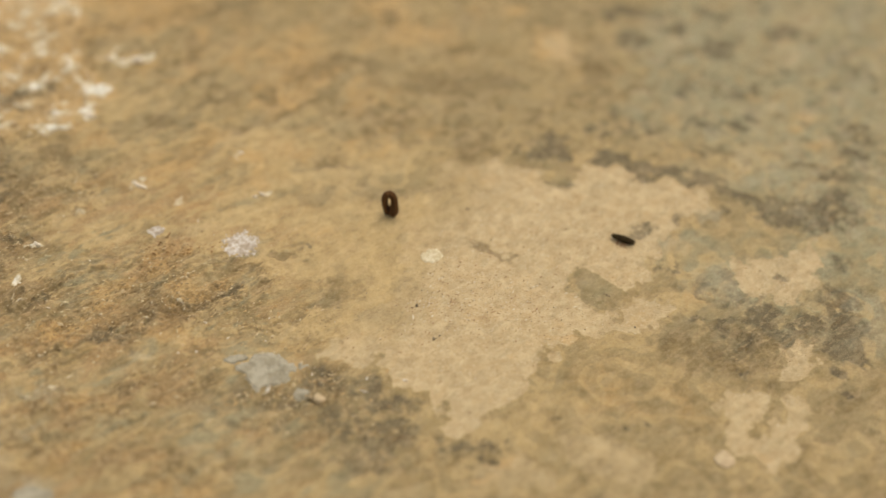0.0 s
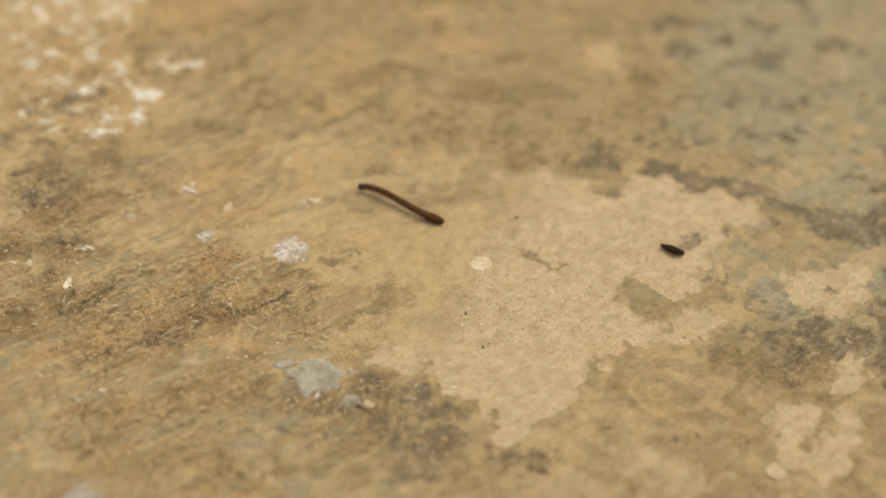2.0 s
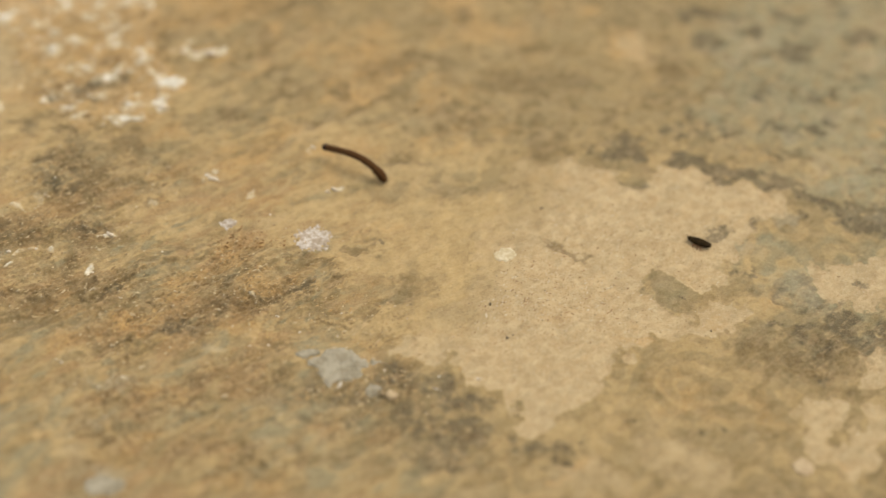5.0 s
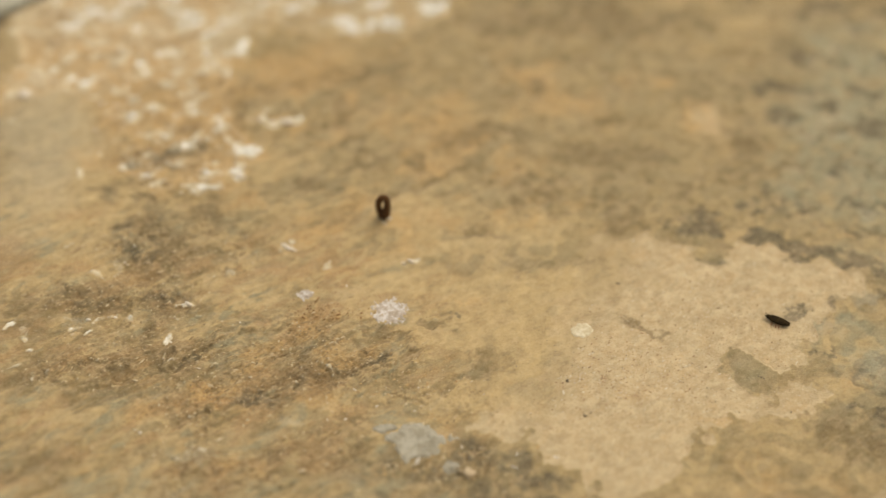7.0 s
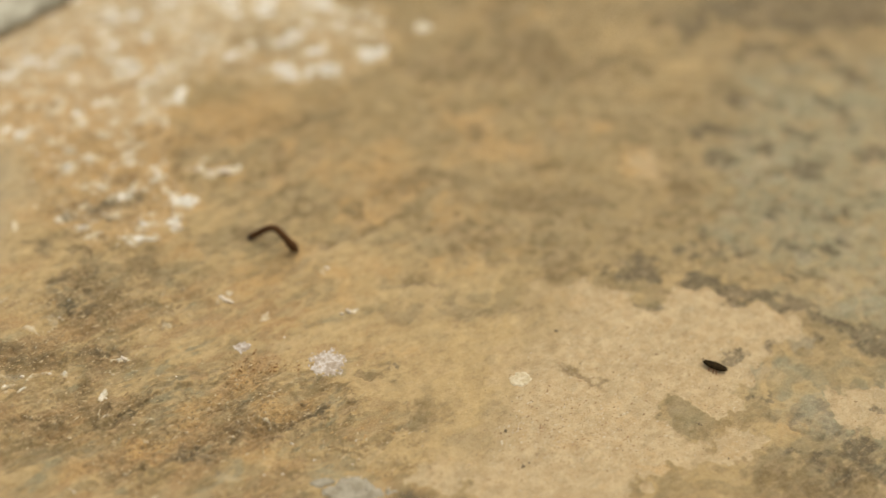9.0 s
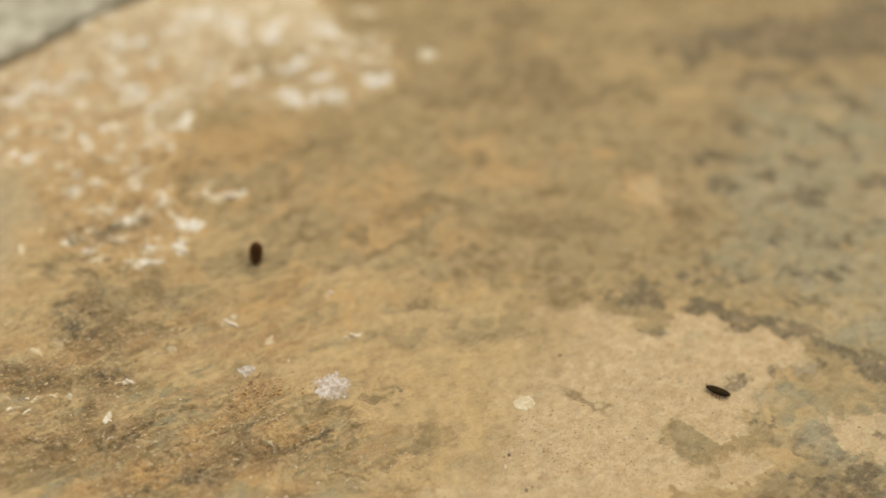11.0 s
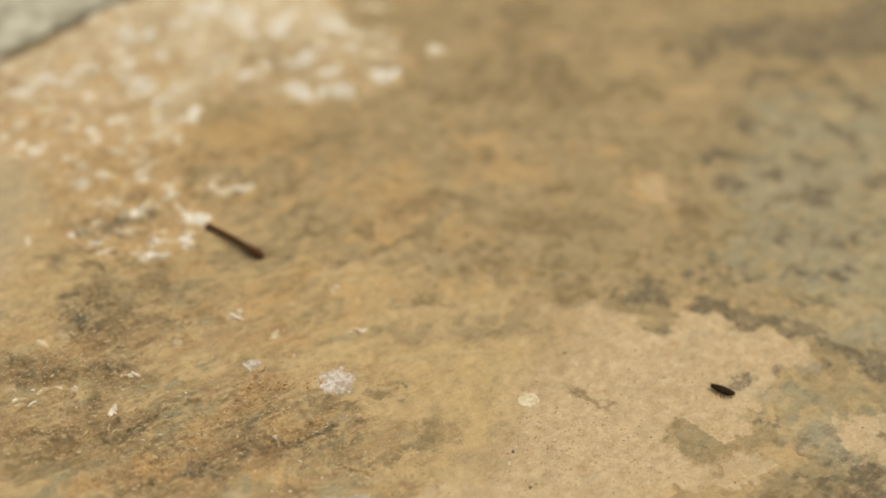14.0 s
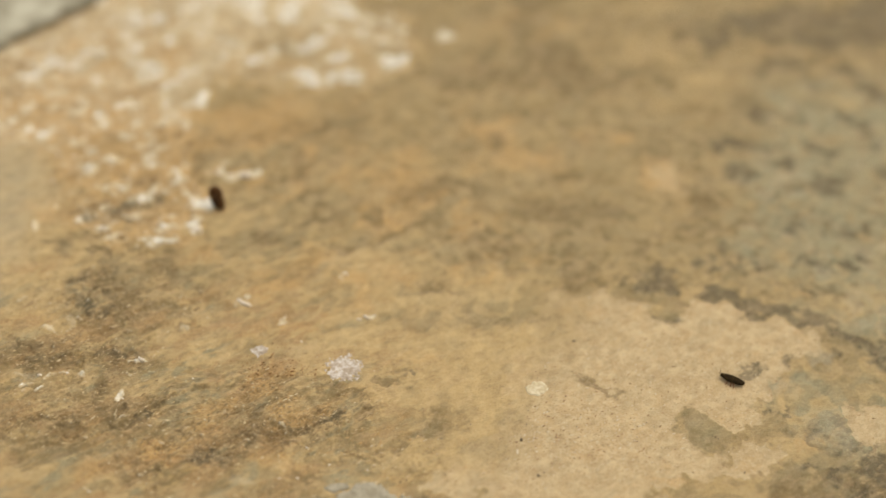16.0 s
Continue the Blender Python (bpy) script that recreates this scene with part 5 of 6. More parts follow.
def chip(name, x, y, size, seed, material, label, category, group=""):
    """A broken splinter with worn edges, half bedded in the slab."""
    rng, bm = random.Random(seed), bmesh.new()
    flats = [(Vector((rng.gauss(0, 1), rng.gauss(0, 1), rng.gauss(0, 0.7))).normalized(), rng.uniform(0.55, 0.85)) for _ in range(9)]
    for v in bmesh.ops.create_icosphere(bm, subdivisions=3, radius=1.0)["verts"]:
        for n, d in flats:  # broken faces
            v.co -= n * max(0.0, v.co.dot(n) - d) * 0.9
        v.co = Vector((v.co.x * size[0], v.co.y * size[1], v.co.z * size[2])) * 1.05 * MM
        v.co += noise.noise_vector(v.co * 1800) * 0.06 * min(size) * MM
    ob = new(name, mesh_of(bm, name, material))
    ob.matrix_basis = resting(x, y, 0.12 * size[2], rng.uniform(-35, 5))
    return tagged(ob, label, category, group)


LARGE_GLINTS = [
    (-72.4, 13.2, (1.6, 0.8, 0.7), 1), (-74.0, 14.0, (0.7, 0.6, 0.5), 2), (-43.6, 13.4, (0.9, 0.5, 0.5), 3), (-45.2, 12.6, (0.6, 0.4, 0.4), 4),
    (-89.0, 34.8, (1.7, 0.7, 0.7), 5), (-81.2, 55.8, (1.7, 1.3, 1.0), 6), (-85.0, 55.0, (1.0, 0.7, 0.4), 7), (-88.4, 55.4, (0.8, 0.6, 0.4), 8),
    (-50.7, 26.0, (0.8, 0.5, 0.4), 9), (-91.5, -7.8, (1.2, 0.5, 0.5), 10),
]
SMALL_GLINTS = [
    (-112.9, -14.8, (0.8, 0.5, 0.4), 34), (-106.9, -13.5, (0.8, 0.5, 0.4), 35), (-93.2, -18.3, (0.7, 0.4, 0.32), 36), (-79.1, -10.9, (0.5, 0.35, 0.28), 37),
    (-57.3, 3.7, (0.5, 0.4, 0.32), 38), (-93.4, -42.7, (0.6, 0.5, 0.4), 39), (-79.8, -45.1, (0.5, 0.4, 0.32), 40), (-51.3, -33.3, (0.5, 0.4, 0.32), 42),
    (-55.0, -34.4, (0.4, 0.3, 0.24), 43), (-50.6, -25.4, (0.8, 0.5, 0.5), 44), (-6.0, -37.0, (0.8, 0.6, 0.5), 45),
]
for x, y, size, seed in LARGE_GLINTS + [(x, y, tuple(0.75 * v for v in size), seed) for x, y, size, seed in SMALL_GLINTS]:
    chip("quartz_chip", x, y, size, seed, QUARTZ, "small white glinting quartz chip in the stone", "stone chip", "quartz chips")
chip("stone_chip", 61.0, -51.0, (2.3, 2.4, 0.6), 21, BUFFCHIP, "rounded pale buff chip bedded in the stone", "stone chip")
chip("white_grain", -151.3, 57.0, (1.9, 1.8, 1.3), 22, QUARTZ, "round whitish grain lying on the stone", "grain")


def ragged_flake(name, x, y, rx, ry, turn, seed, thick, material, label, category, group=""):
    """A thin, ragged remnant, worn through in places and chipped at its rim."""
    bm, cells, verts = bmesh.new(), 90, {}
    for i in range(cells + 1):
        for j in range(cells + 1):
            u, v = 2.8 * i / cells - 1.4, 2.8 * j / cells - 1.4
            p = Vector((u * rx, v * ry, seed * 7.0))
            body = 1.0 - max(math.hypot(u, v), 0.75 * (abs(u) + abs(v))) + 0.3 * noise.noise(p * 0.28) + 0.16 * noise.noise(p * 0.9) + 0.05 * noise.noise(p * 2.5)
            body -= 1.6 * max(0.0, noise.noise(p * 0.42 + Vector((3, 8, 1))) - 0.28)
            rise = min(max(body * 6, 0.0), 1.0)
            world = Matrix.Rotation(radians(turn), 2) @ Vector((p.x, p.y))
            bed = surface(x + world.x, y + world.y) - surface(x, y)
            verts[i, j] = body, bm.verts.new(Vector((p.x, p.y, bed - 0.15 + rise * (0.15 + thick + 0.1 * noise.noise(p * 0.8) + 0.05 * noise.noise(p * 2.2)))) * MM)
    for i in range(cells):
        for j in range(cells):
            corners = [verts[i, j], verts[i + 1, j], verts[i + 1, j + 1], verts[i, j + 1]]
            if max(body for body, _ in corners) > 0:
                bm.faces.new([v for _, v in corners])
    bmesh.ops.delete(bm, geom=[v for v in bm.verts if not v.link_faces], context="VERTS")
    ob = new(name, mesh_of(bm, name, material))
    ob.matrix_basis = resting(x, y, 0, turn)
    return tagged(ob, label, category, group)


for row in ((-35.2, -37.2, 7.2, 4.6, 8, 3), (-42.5, -34.6, 2.6, 1.5, 15, 14), (-27.6, -42.2, 1.9, 1.5, 0, 25), (-77.3, -70.4, 3.8, 3.0, 10, 41)):
    ragged_flake("mortar_flake", *row, 0.35, MORTAR, "thin blue-grey mortar flake stuck to the stone", "mortar flake", "mortar flakes")
ragged_flake("cream_flake", -2.2, -2.7, 2.5, 2.1, 20, 33, 0.2, CREAM, "thin ragged cream-white flake on the stone", "stone chip")
chip("pebble", -23.4, -43.6, (1.5, 1.2, 0.9), 71, BUFFCHIP, "small rounded tan pebble stuck to the stone", "pebble")

# dark grit strewn over the buff patch
rng, bm = random.Random(5), bmesh.new()
places = [(-4.9, -17.2, 0.5), (-0.6, -25.9, 0.45), (0.6, -25.0, 0.3), (43.7, -18.4, 0.3), (38.2, -10.2, 0.22), (37.6, -9.9, 0.24), (37.0, -9.7, 0.2), (5.0, 12.65, 0.32), (5.5, 12.6, 0.28), (11.0, 3.7, 0.25)]
while len(places) < 120:
    places.append((rng.gauss(8, 16), rng.gauss(-16, 7), rng.uniform(0.07, 0.17)))
for x, y, r in places:
    m = Matrix.LocRotScale(Vector((x, y, surface(x, y) + 0.3 * r)) * MM, Euler((rng.uniform(0, 3), rng.uniform(0, 3), rng.uniform(0, 3))), Vector((1.3, 0.9, 0.7)) * r * MM)
    bmesh.ops.create_icosphere(bm, subdivisions=1, radius=1.0, matrix=m)
tagged(new("grit", mesh_of(bm, "grit", GRIT, False)), "dark sand grains strewn over the stone", "grit", kind="stuff")


# crumbs of the stone itself, thickest where its surface breaks up
def crumb_material(name, tones):
    n = Nodes(name)
    ramp = n.tree.nodes.new("ShaderNodeValToRGB")
    n.put(n.tree.nodes.new("ShaderNodeNewGeometry").outputs["Random Per Island"], ramp.inputs["Fac"])
    for k, tone in enumerate(tones):
        stop = ramp.color_ramp.elements[k] if k < 2 else ramp.color_ramp.elements.new(1.0)
        stop.position, stop.color = k / (len(tones) - 1), tone
    grain = n.noise(n.coords(), 2200, 4)
    n.bump(grain, 0.5, 0.0001)
    return n.done(n.mix(n.math("MULTIPLY", n.step(grain, 0.4, 0.7), 0.3), ramp.outputs["Color"], lin(110, 90, 60)), 0.75, 0.3)


def crumbs(name, weight, count, low, high, material, label, seed, tall=0.0):
    gen = np.random.default_rng(seed)
    chance = weight.ravel() / weight.sum()
    picks = gen.choice(chance.size, count, p=chance)
    shape = np.array([(1, 0, 0), (0.2, 1, 0), (-1, 0.2, 0), (-0.1, -1, 0), (0.1, 0, 1), (0, 0.1, -1)])
    faces = np.array([(0, 1, 4), (1, 2, 4), (2, 3, 4), (3, 0, 4), (1, 0, 5), (2, 1, 5), (3, 2, 5), (0, 3, 5)])
    size = low + (high - low) * gen.random(count) ** 2.5
    a = np.radians(gen.normal(38, 28, count))
    v = shape[None] * (1 + gen.uniform(-0.35, 0.35, (count, 6, 3))) * size[:, None, None] * np.stack([gen.uniform(0.9, 2.6, count), gen.uniform(0.6, 1.0, count), gen.uniform(0.14, 0.32, count) + tall * gen.uniform(0.3, 1.0, count)], -1)[:, None]
    x, y = v[..., 0] * np.cos(a)[:, None] - v[..., 1] * np.sin(a)[:, None], v[..., 0] * np.sin(a)[:, None] + v[..., 1] * np.cos(a)[:, None]
    at = np.stack([X.ravel()[picks], Y.ravel()[picks], HEIGHT.ravel()[picks]], -1)
    tilt = gen.uniform(-0.1, 0.1, (count, 1))
    co = np.stack([x + at[:, :1], y + at[:, 1:2], v[..., 2] + tilt * x + at[:, 2:] - 0.05 * size[:, None]], -1) * MM
    mesh = bpy.data.meshes.new(name)
    mesh.from_pydata(co.reshape(-1, 3).tolist(), [], (faces[None] + 6 * np.arange(count)[:, None, None]).reshape(-1, 3).tolist())
    mesh.materials.append(material)
    return tagged(new(name, mesh), label, "stone crumbs", kind="stuff")


near = (X > -190) & (X < 140) & (Y > -88) & (Y < 180)
BROWN = crumb_material("brown_crumbs", [lin(150, 120, 76), lin(160, 130, 84), lin(170, 137, 90), lin(180, 147, 97), lin(206, 174, 126)])
LIP = crumb_material("tan_crumbs", [lin(164, 130, 82), lin(186, 150, 98), lin(204, 170, 116), lin(224, 194, 146)])
PALE = crumb_material("pale_crumbs", [lin(176, 140, 88), lin(206, 160, 98), lin(214, 178, 126), lin(236, 216, 186)])
crumbs("stone_crumbs", near * np.clip(crumb, 0, 1) ** 1.5 * (1 - 0.8 * pale_corner) * (1 - 0.8 * np.minimum(buff, 1)) * (0.1 + 0.9 * flaky), 2200, 0.12, 0.5, BROWN, "brown and tan stone crumbs on the broken surface", 51)
crumbs("pale_crumbs", near * (np.clip(crumb, 0, 1) * pale_corner + 0.12 * np.minimum(white, 1)) * (beyond < -3), 900, 0.15, 0.7, PALE, "pale orange and white crumbs of crusted stone", 52)
cluster = np.exp(-((X + 29) / 12) ** 2 - ((Y + 43) / 6) ** 2) + 0.5 * np.exp(-((X + 42) / 14) ** 2 - ((Y + 25) / 8) ** 2)
crumbs("mortar_crumbs", near * cluster, 520, 0.15, 0.5, LIP, "cream and tan crumbs scattered round the mortar flake", 54, 0.7)
crumbs("cream_crumbs", near * cluster, 160, 0.15, 0.45, PALE, "cream crumbs lying beside the mortar flake", 58, 0.7)
crumbs("crust_lumps", near * np.clip(white, 0, 1.2) ** 2 * (X < -20) * (Y > 24) * (beyond < -3), 900, 0.15, 0.6, PALE, "cream and orange lumps of flaking crust", 55, 0.6)
RUST = crumb_material("rusty_grains", [lin(122, 86, 44), lin(150, 104, 54), lin(176, 126, 70)])
crumbs("rusty_grains", near * np.exp(-((X + 60.5) / 7) ** 2 - ((Y + 5.0) / 4.2) ** 2), 110, 0.12, 0.36, RUST, "rust-brown grains strewn over the stone", 56, 0.6)
sandy = np.exp(-((X - 6) / 19) ** 2 - ((Y + 15) / 9) ** 2) + 0.25 * np.exp(-((X - 22) / 30) ** 2 - ((Y - 8) / 14) ** 2)
SAND = crumb_material("sand_grains", [lin(160, 126, 84), lin(180, 140, 94), lin(200, 166, 116), lin(214, 182, 134), lin(228, 204, 164)])
crumbs("sand", near * (buff > 0.5) * (0.06 + sandy) * (beyond < -3), 3900, 0.08, 0.3, SAND, "fine pale and brown sand grains on the buff patches", 53, 0.35)
# slivers along the ledges, their pale colour standing in for highlights on flake edges
lips = flaky * np.clip(crumb, 0, 1) * (1 - pale_corner) * (ledge + 0.15) * (1 - np.minimum(buff, 1)) * (beyond < -3)
crumbs("flake_lips", near * lips, 2600, 0.12, 0.42, LIP, "thin lips of splitting stone, coloured pale as lit edges", 57, 0.25)

# ---- the small dark insect, which keeps still ----
insect = tagged(new("insect"), "small still blackish insect with reddish legs on the stone", "insect")
insect.matrix_basis = resting(41.8, 6.1, -0.35, -17)
part("abdomen", mesh_of(lathe([(-2.5, 0.2), (-2.2, 0.6), (-1.6, 0.86), (-0.5, 1.0), (0.7, 1.0), (1.7, 0.8), (2.4, 0.48), (2.75, 0.12)], 16, 0.72), "abdomen", SHELL), insect, m=pose(0, 0, 1.25 * MM, 0, 4, 0))
part("head", mesh_of(lathe([(-3.0, 0.15), (-2.85, 0.42), (-2.5, 0.6), (-2.0, 0.62)], 12, 0.75), "head", SHELL), insect, m=pose(0, 0, 1.3 * MM, 0, 4, 0))
for side in (-1, 1):
    part("wing_case", mesh_of(lathe([(-1.9, 0.1), (-1.4, 0.42), (-0.2, 0.56), (1.2, 0.5), (2.4, 0.3), (2.9, 0.06)], 12, 0.45), "wing_case", SHELL), insect, m=pose(0, side * 0.32 * MM, 1.5 * MM, side * -24, 4, 0))
    for x, reach in ((-0.9, -0.4), (-0.2, 0.15), (0.3, 0.5)):
        part("leg", mesh_of(tube([(x, side * 0.4, 0.9), (x + 0.4 * reach, side * 1.2, 0.95), (x + reach, side * 1.7, 0.08), (x + 1.3 * reach, side * 2.1, 0.06)], (0.16, 0.15, 0.11, 0.07)), "leg", LEG), insect, "thin reddish leg")
    part("antenna", mesh_of(tube([(-2.8, side * 0.2, 1.5), (-3.2, side * 0.4, 2.1), (-3.4, side * 0.5, 2.8)], (0.05, 0.04, 0.03)), "antenna", SHELL), insect)

# ---- the looper caterpillar: rigid rings that slide and turn on a bending line ----
RINGS = 22
looper = tagged(new("caterpillar"), "thin dark brown looper caterpillar walking over the stone", "caterpillar")
body_parts = []
for k in range(RINGS):
    u = k / (RINGS - 1)
    r = 0.91 - 0.16 * u + 0.06 * math.exp(-((u - 1) / 0.1) ** 2) + 0.24 * math.exp(-((u - 0.07) / 0.1) ** 2) - 0.2 * math.exp(-(u / 0.03) ** 2)
    if k == RINGS - 1:
        bm = lathe([(-0.8, 0.3), (-0.6, r * 0.8), (-0.15, r * 1.06), (0.35, r), (0.7, r * 0.72), (0.88, r * 0.3)], 16, 0.95)
        ob = part("head", mesh_of(bm, "head", CUTICLE_DARK), looper, "dark rounded head")
        for side in (-1, 1):
            part("mandible", mesh_of(tube([(0.6, side * 0.2, -0.35), (0.95, side * 0.14, -0.5)], (0.14, 0.06)), "mandible", CUTICLE_DARK), ob)
    else:
        bm = lathe([(-0.8, r * 0.35), (-0.7, r * 0.76), (-0.45, r * 0.95), (-0.1, r), (0.3, r * 0.99), (0.58, r * 0.88), (0.74, r * 0.66), (0.8, r * 0.35)], 16)
        if k == 0:  # the rounded rear
            bm.free()
            bm = lathe([(-1.25, 0.12), (-1.15, r * 0.42), (-0.9, r * 0.72), (-0.5, r * 0.93), (-0.1, r), (0.3, r * 0.99), (0.58, r * 0.9), (0.8, r * 0.4)], 16)
        ob = part("body_ring", mesh_of(bm, "body_ring", CUTICLE), looper)
        if k in (17, 18, 19):
            for side in (-1, 1):
                part("leg", mesh_of(tube([(0, side * 0.3, -0.45), (0.1, side * 0.42, -0.85), (0.2, side * 0.3, -1.1)], (0.16, 0.12, 0.05)), "leg", CUTICLE_DARK), ob)
        if k in (0, 3):
            for side in (-1, 1):
                part("clasper", mesh_of(tube([(0, side * 0.35, -0.4), (0, side * 0.6, -0.75), (0.05, side * 0.65, -0.95)], (0.34, 0.3, 0.24), 8), "clasper", CUTICLE), ob)
    body_parts.append(ob)

# each row: seconds; the rear's place in mm; heading; how far ahead and how high the head is; the slope at
# the rear and at the head in degrees; how far each slope carries into the body; and the sideways bend
PACE_ONE = [
    (0.0, -12.2, 8.6, 158, 1.3, 0.7, 96, -106, 8.6, 9.0, -0.5),
    (0.3, -12.3, 8.7, 157, 1.5, 1.2, 95, -106, 9.8, 8.6, -0.3),
    (0.5, -12.5, 8.7, 157, 2.3, 0.9, 90, -126, 9.5, 7.5, -0.4),
    (0.6, -12.5, 8.6, 157, 3.0, 0.7, 80, -116, 10.5, 7.5, -0.3),
    (0.9, -12.3, 8.6, 160, 7.8, 2.1, 73, -87, 8.6, 7.1, 0.2),
    (1.0, -12.4, 8.7, 160, 10.6, 5.0, 52, -48, 5.9, 7.4, -0.2),
    (1.2, -12.3, 8.7, 156, 14.2, 5.9, 62, -14, 8.5, 8.7, -0.0),
    (1.5, -12.4, 8.7, 159, 19.1, 1.1, 42, -10, 6.1, 6.5, 0.1),
]
PACE_TWO = [
    (2.0, -12.2, 9.0, 158, 22.2, 1.0, 29, -35, 3.0, 2.9, 0.8),
    (2.1, -12.1, 8.6, 158, 21.4, 1.1, 1, -12, 8.3, 6.7, 0.2),
    (2.4, -14.5, 8.6, 158, 19.4, 0.9, 24, -23, 3.0, 3.8, 0.4),
    (2.5, -16.0, 11.1, 161, 17.6, 1.5, 8, -26, 6.1, 9.2, 0.5),
    (2.6, -20.3, 13.8, 162, 13.0, 1.0, 63, -42, 8.4, 9.5, 0.7),
    (2.7, -25.3, 16.6, 168, 7.7, 0.7, 69, -68, 10.7, 10.6, 0.2),
    (2.8, -29.7, 17.5, 163, 3.4, 0.6, 91, -80, 10.0, 11.0, -0.2),
    (2.9, -32.0, 16.9, 159, 1.2, 0.6, 109, -91, 7.2, 11.0, -0.4),
]
PACE_THREE = [
    (3.0, -32.2, 17.0, 157, 0.6, 0.7, 113, -96, 7.7, 10.1, -0.2),
    (3.1, -32.1, 17.0, 157, 0.6, 0.7, 116, -95, 8.4, 10.4, -0.3),
    (3.2, -32.1, 17.0, 157, 0.6, 0.7, 117, -94, 8.4, 10.5, -0.2),
    (4.2, -32.1, 17.0, 157, 0.6, 0.7, 117, -94, 8.4, 10.5, -0.2),
    (4.5, -32.2, 17.0, 157, 3.0, 0.7, 80, -116, 10.5, 7.5, -0.3),
    (4.7, -32.2, 17.0, 160, 7.8, 2.1, 73, -87, 8.6, 7.1, 0.2),
    (4.9, -32.2, 17.0, 156, 14.2, 5.9, 62, -14, 8.5, 8.7, -0.0),
    (5.1, -32.2, 17.0, 159, 19.1, 1.1, 42, -10, 6.1, 6.5, 0.1),
]
PACE_FOUR = [
    (5.3, -32.0, 17.0, 157, 21.0, 1.2, 14, -25, 3.8, 4.4, 0.2),
    (5.5, -33.5, 18.2, 158, 19.9, 1.1, 8, -16, 4.8, 5.5, 0.3),
    (5.7, -37.6, 20.7, 161, 15.7, 2.7, 54, -18, 6.7, 8.2, 0.6),
    (5.9, -45.6, 24.8, 168, 6.2, 0.6, 76, -66, 12.7, 10.8, -0.2),
    (6.0, -49.9, 25.5, 161, 2.4, 0.6, 105, -82, 8.6, 11.8, -0.4),
    (6.1, -51.6, 25.6, 156, 1.0, 0.7, 115, -91, 7.4, 10.7, -0.3),
    (6.2, -51.7, 25.7, 155, 0.8, 0.7, 115, -95, 7.5, 8.8, -0.3),
    (6.3, -51.7, 25.8, 154, 0.6, 0.8, 121, -90, 9.2, 9.6, -0.3),
]
PACE_FIVE = [
    (6.4, -51.6, 25.5, 156, 0.9, 0.6, 108, -94, 9.1, 10.2, -0.4),
    (6.5, -51.8, 25.8, 153, 0.7, 1.1, 115, -91, 10.4, 10.4, -0.3),
    (6.7, -51.5, 25.6, 154, 0.7, 0.7, 107, -102, 9.9, 9.7, -0.4),
    (7.0, -51.7, 25.4, 153, 0.7, 0.7, 104, -107, 9.7, 8.4, -0.5),
    (7.2, -51.6, 25.6, 152, 2.7, 0.7, 98, -105, 9.5, 7.1, -0.2),
    (7.3, -51.7, 25.6, 153, 4.9, 1.1, 96, -97, 9.9, 7.6, 0.1),
    (7.4, -51.7, 25.5, 164, 8.0, 0.7, 78, -88, 9.2, 7.9, 0.2),
    (7.5, -51.7, 25.5, 158, 9.5, 0.7, 88, -95, 8.6, 6.8, 0.3),
]
PACE_SIX = [
    (7.6, -51.7, 25.6, 154, 12.1, 3.8, 77, -68, 6.5, 5.1, 0.3),
    (7.7, -51.6, 25.7, 154, 12.9, 5.8, 69, -22, 7.0, 6.1, 0.3),
    (7.8, -51.6, 25.5, 157, 15.8, 5.7, 57, -6, 6.6, 7.3, 0.4),
    (8.0, -51.6, 25.7, 163, 18.3, 1.0, 70, -29, 5.6, 7.1, 0.5),
    (8.1, -51.6, 25.6, 163, 19.9, 2.8, 59, -16, 3.8, 5.0, 0.4),
    (8.2, -51.6, 25.8, 156, 21.1, 1.0, 23, -22, 3.5, 3.0, -0.1),
    (8.3, -51.5, 25.8, 159, 21.3, 0.9, 44, -38, 3.0, 3.0, 0.3),
    (8.4, -51.5, 25.7, 161, 20.9, 1.3, 35, -49, 3.0, 3.0, 0.5),
]
PACE_SEVEN = [
    (8.5, -51.5, 25.9, 160, 20.7, 1.2, -1, -14, 8.9, 5.9, 0.3),
    (8.6, -52.0, 25.8, 160, 19.9, 1.0, 20, -23, 3.1, 3.9, 0.4),
    (8.8, -54.6, 27.6, 162, 18.4, 1.1, 7, -17, 5.9, 6.0, 0.5),
    (9.0, -58.9, 30.4, 167, 12.3, 0.7, 64, -42, 8.7, 10.1, 0.7),
    (9.2, -65.9, 32.0, 168, 3.1, 0.6, 91, -83, 8.5, 10.1, -0.5),
    (9.4, -70.3, 32.7, 160, 0.8, 0.7, 113, -94, 8.5, 9.7, -0.2),
    (9.5, -70.0, 32.8, 161, 0.9, 0.7, 112, -96, 8.4, 9.8, -0.4),
    (9.6, -70.3, 32.9, 160, 0.9, 0.7, 111, -92, 9.4, 10.1, -0.3),
]
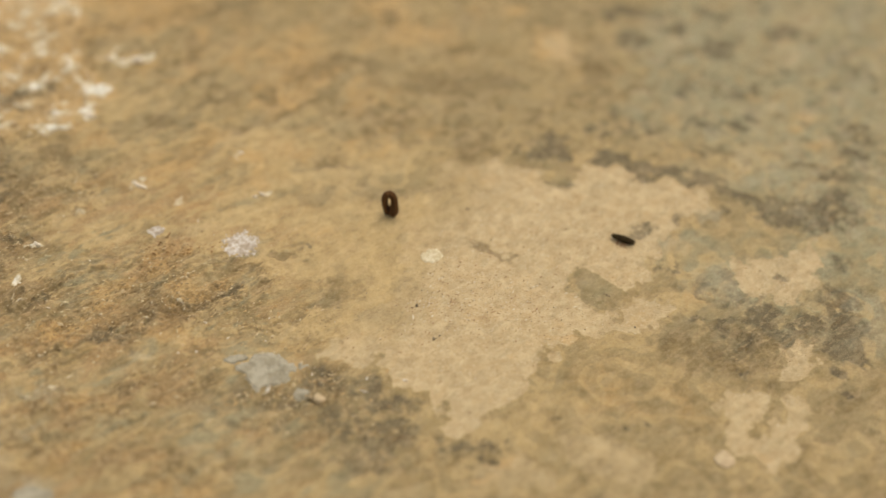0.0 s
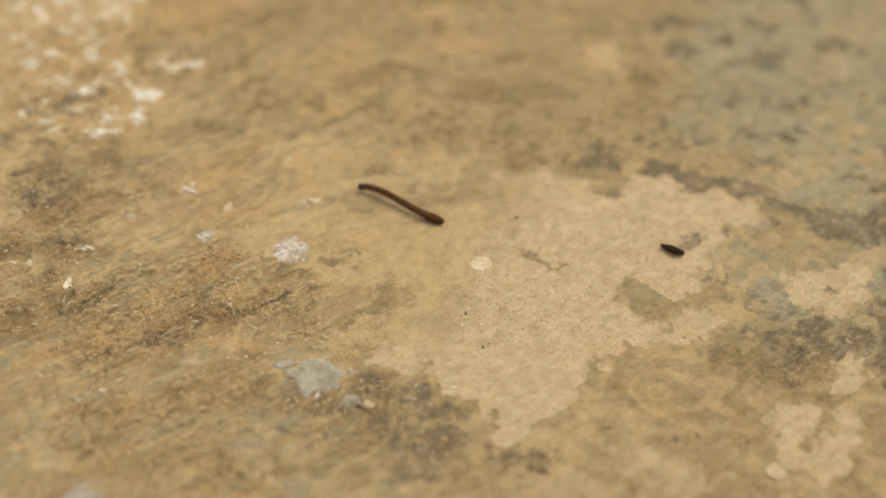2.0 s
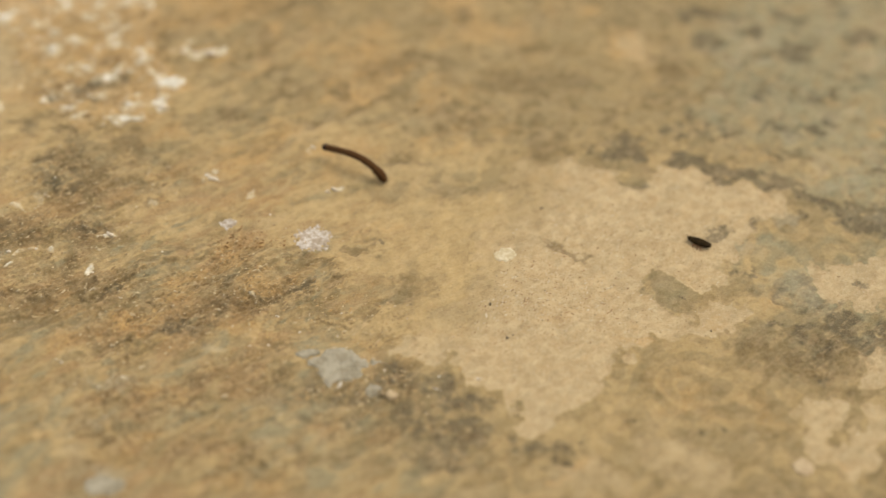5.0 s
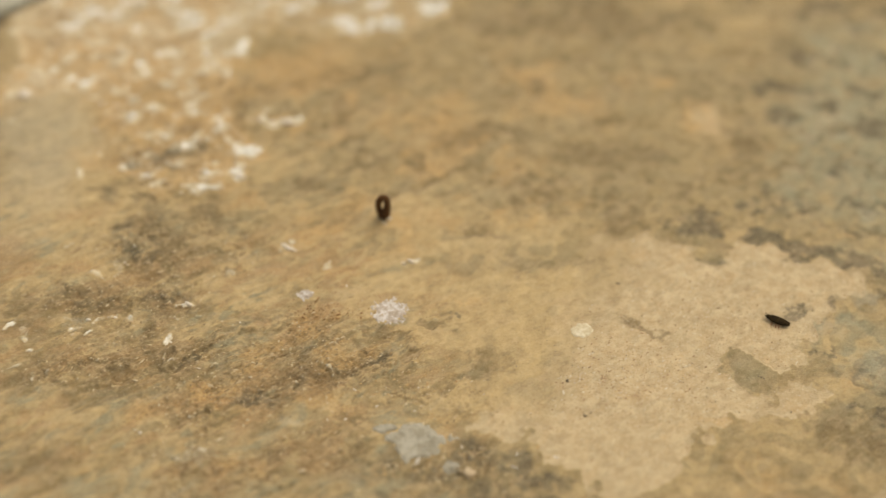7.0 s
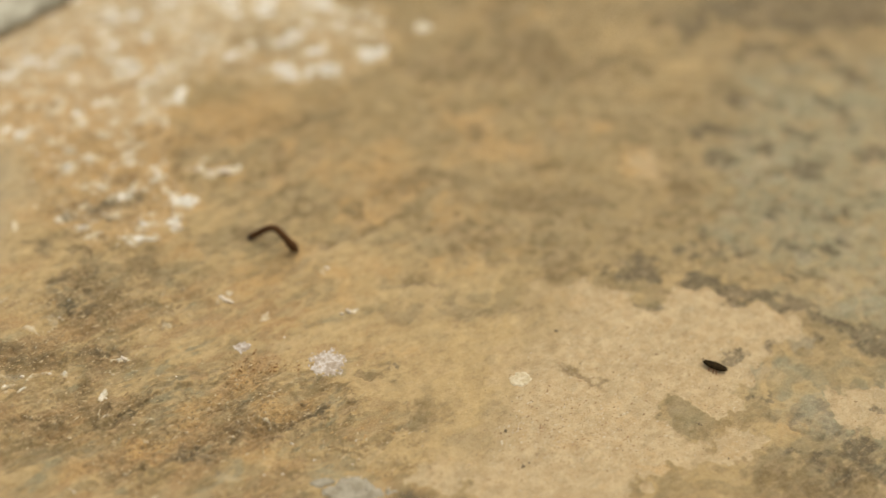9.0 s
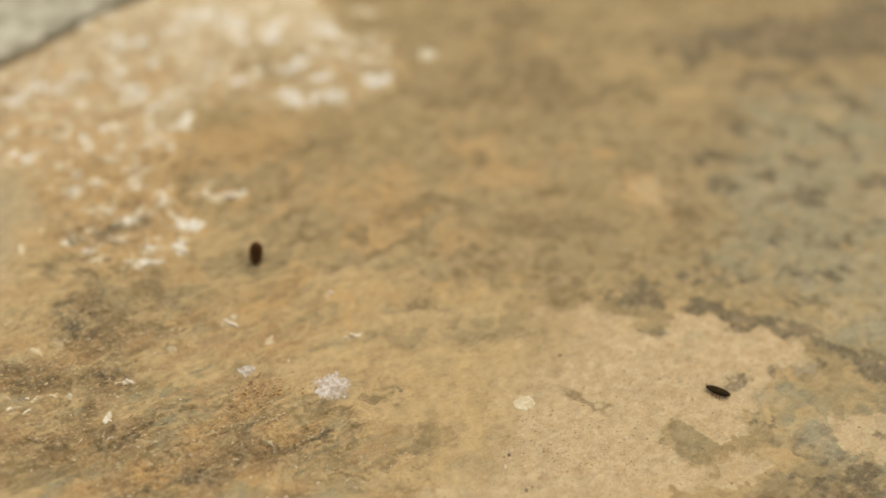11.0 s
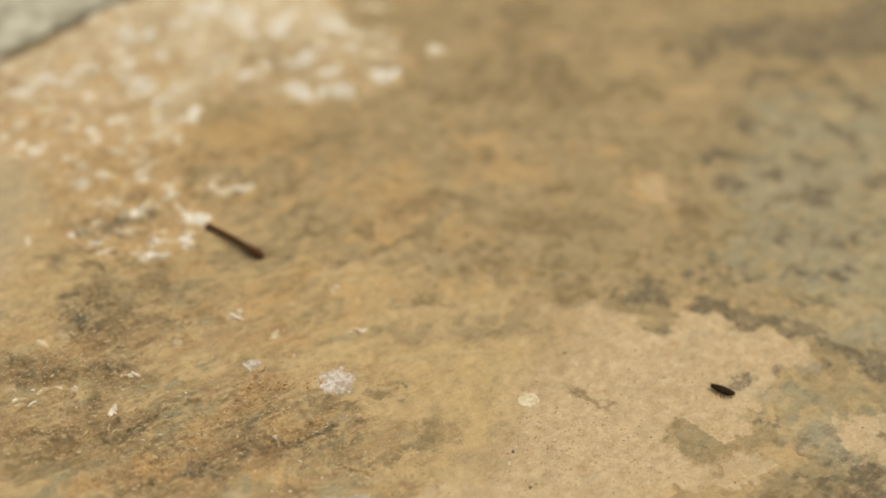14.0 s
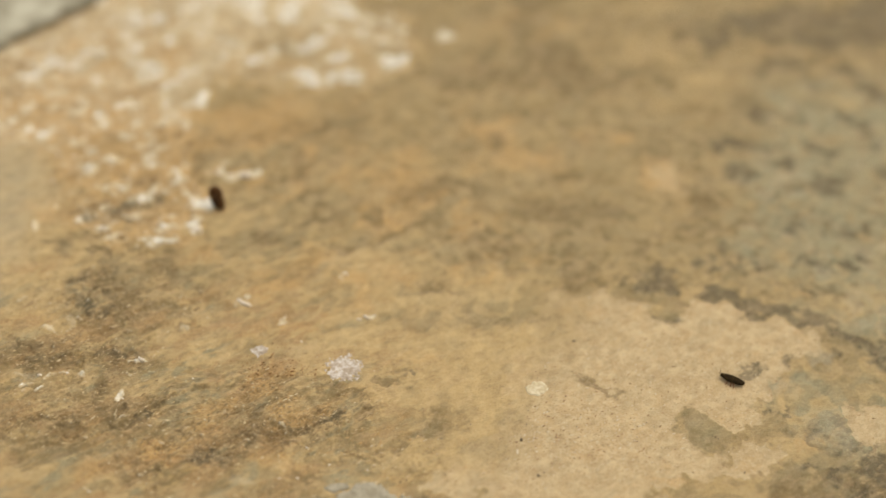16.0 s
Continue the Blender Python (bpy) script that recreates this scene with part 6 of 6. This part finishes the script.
PACE_EIGHT = [
    (11.8, -70.3, 32.8, 151, 0.8, 0.7, 110, -94, 8.2, 7.9, -0.2),
    (12.0, -70.3, 32.9, 152, 0.8, 0.7, 104, -126, 5.3, 5.4, -0.6),
    (12.1, -70.6, 32.8, 153, 1.5, 0.7, 83, -102, 7.0, 6.0, -0.5),
    (12.4, -70.6, 32.8, 153, 1.5, 0.6, 77, -105, 6.6, 5.9, -0.5),
    (12.6, -70.3, 32.9, 152, 1.3, 0.7, 79, -151, 5.8, 5.9, -0.4),
    (12.8, -70.3, 32.9, 152, 1.8, 0.7, 80, -151, 5.6, 6.7, -0.3),
    (13.0, -70.6, 32.9, 152, 3.0, 0.7, 56, -151, 5.8, 5.3, -0.3),
    (13.2, -70.4, 32.7, 161, 6.3, 0.7, 79, -111, 6.2, 5.1, 0.1),
]
PACE_NINE = [
    (13.4, -70.4, 32.8, 157, 8.9, 0.7, 92, -113, 4.6, 5.4, 0.3),
    (13.5, -70.4, 32.9, 149, 11.1, 0.7, 111, -116, 3.0, 4.7, 0.4),
    (13.6, -70.3, 32.9, 147, 14.6, 0.7, 130, -22, 3.0, 3.0, 0.4),
    (13.8, -70.4, 32.9, 150, 16.4, 0.7, 116, -13, 3.1, 4.2, 0.4),
    (14.0, -70.4, 32.9, 152, 17.7, 0.7, 12, -8, 3.0, 3.2, 0.1),
    (14.2, -70.4, 32.9, 148, 16.2, 2.1, 8, 56, 16.0, 15.2, 0.1),
    (14.4, -70.3, 32.9, 150, 16.6, 3.0, 6, 52, 16.1, 15.0, 0.2),
    (14.6, -70.6, 32.7, 155, 15.2, 4.1, -1, 56, 14.0, 12.6, 0.5),
]
PACE_TEN = [
    (14.8, -71.3, 32.4, 146, 17.0, 0.7, -6, -9, 5.8, 6.2, 0.3),
    (15.0, -74.4, 36.2, 148, 13.0, 0.7, 120, -47, 3.8, 4.3, 0.7),
    (15.2, -82.3, 41.8, 161, 3.7, 0.6, 81, -79, 9.0, 9.4, -0.4),
    (15.4, -84.5, 42.9, 150, 1.0, 0.6, 100, -95, 6.8, 8.1, -0.5),
    (15.6, -84.5, 42.9, 151, 1.0, 0.6, 105, -95, 7.1, 7.4, -0.6),
    (15.8, -84.5, 43.0, 150, 1.0, 0.7, 103, -99, 7.5, 7.7, -0.6),
    (16.0, -84.9, 42.8, 151, 1.4, 0.6, 85, -107, 7.9, 6.9, -0.5),
]
STRIDES = PACE_ONE + PACE_TWO + PACE_THREE + PACE_FOUR + PACE_FIVE + PACE_SIX + PACE_SEVEN + PACE_EIGHT + PACE_NINE + PACE_TEN


def body_line(t):
    """The rear's place, the heading, and the rings' places and slopes at t seconds."""
    keys = np.array(STRIDES)
    x, y, turn, ahead, high, a0, a1, k0, k1, sway = [np.interp(t, keys[:, 0], keys[:, n]) for n in range(1, 11)]
    a0, a1 = radians(a0), radians(a1)
    p0, p3 = np.array([0, 0.85]), np.array([ahead, max(high, 0.7)])
    p1, p2 = p0 + k0 * np.array([math.cos(a0), math.sin(a0)]), p3 - k1 * np.array([math.cos(a1), math.sin(a1)])
    u = np.linspace(0, 1, 200)[:, None]
    line = (1 - u) ** 3 * p0 + 3 * u * (1 - u) ** 2 * p1 + 3 * u * u * (1 - u) * p2 + u ** 3 * p3
    line[:, 1] = np.maximum(line[:, 1], 0.6)
    side, lean = sway * np.sin(2 * np.pi * u[:, 0]), 2 * np.pi * sway * np.cos(2 * np.pi * u[:, 0])
    d = np.diff(line, axis=0)
    run = np.concatenate([[0], np.cumsum(np.hypot(d[:, 0], d[:, 1]))])
    slope = np.unwrap(np.arctan2(d[:, 1], d[:, 0]))
    at = np.linspace(0.03, 0.97, RINGS) * run[-1]
    rings = [(np.interp(s, run, line[:, 0]), np.interp(s, run, side), np.interp(s, run, line[:, 1]), math.degrees(np.interp(s, run[:-1], slope)),
              math.degrees(math.atan2(np.interp(s, run, lean), run[-1]))) for s in at]
    return x, y, turn, rings


def motions():
    seconds = [n / 10 for n in range(161)]
    lines = [body_line(t) for t in seconds]
    walk(looper, [(t, resting(x, y, 0, turn)) for t, (x, y, turn, _) in zip(seconds, lines)])
    for k, ob in enumerate(body_parts):
        walk(ob, [(t, pose(rings[k][0] * MM, rings[k][1] * MM, rings[k][2] * MM, 0, -rings[k][3], rings[k][4])) for t, (_, _, _, rings) in zip(seconds, lines)])


motions()
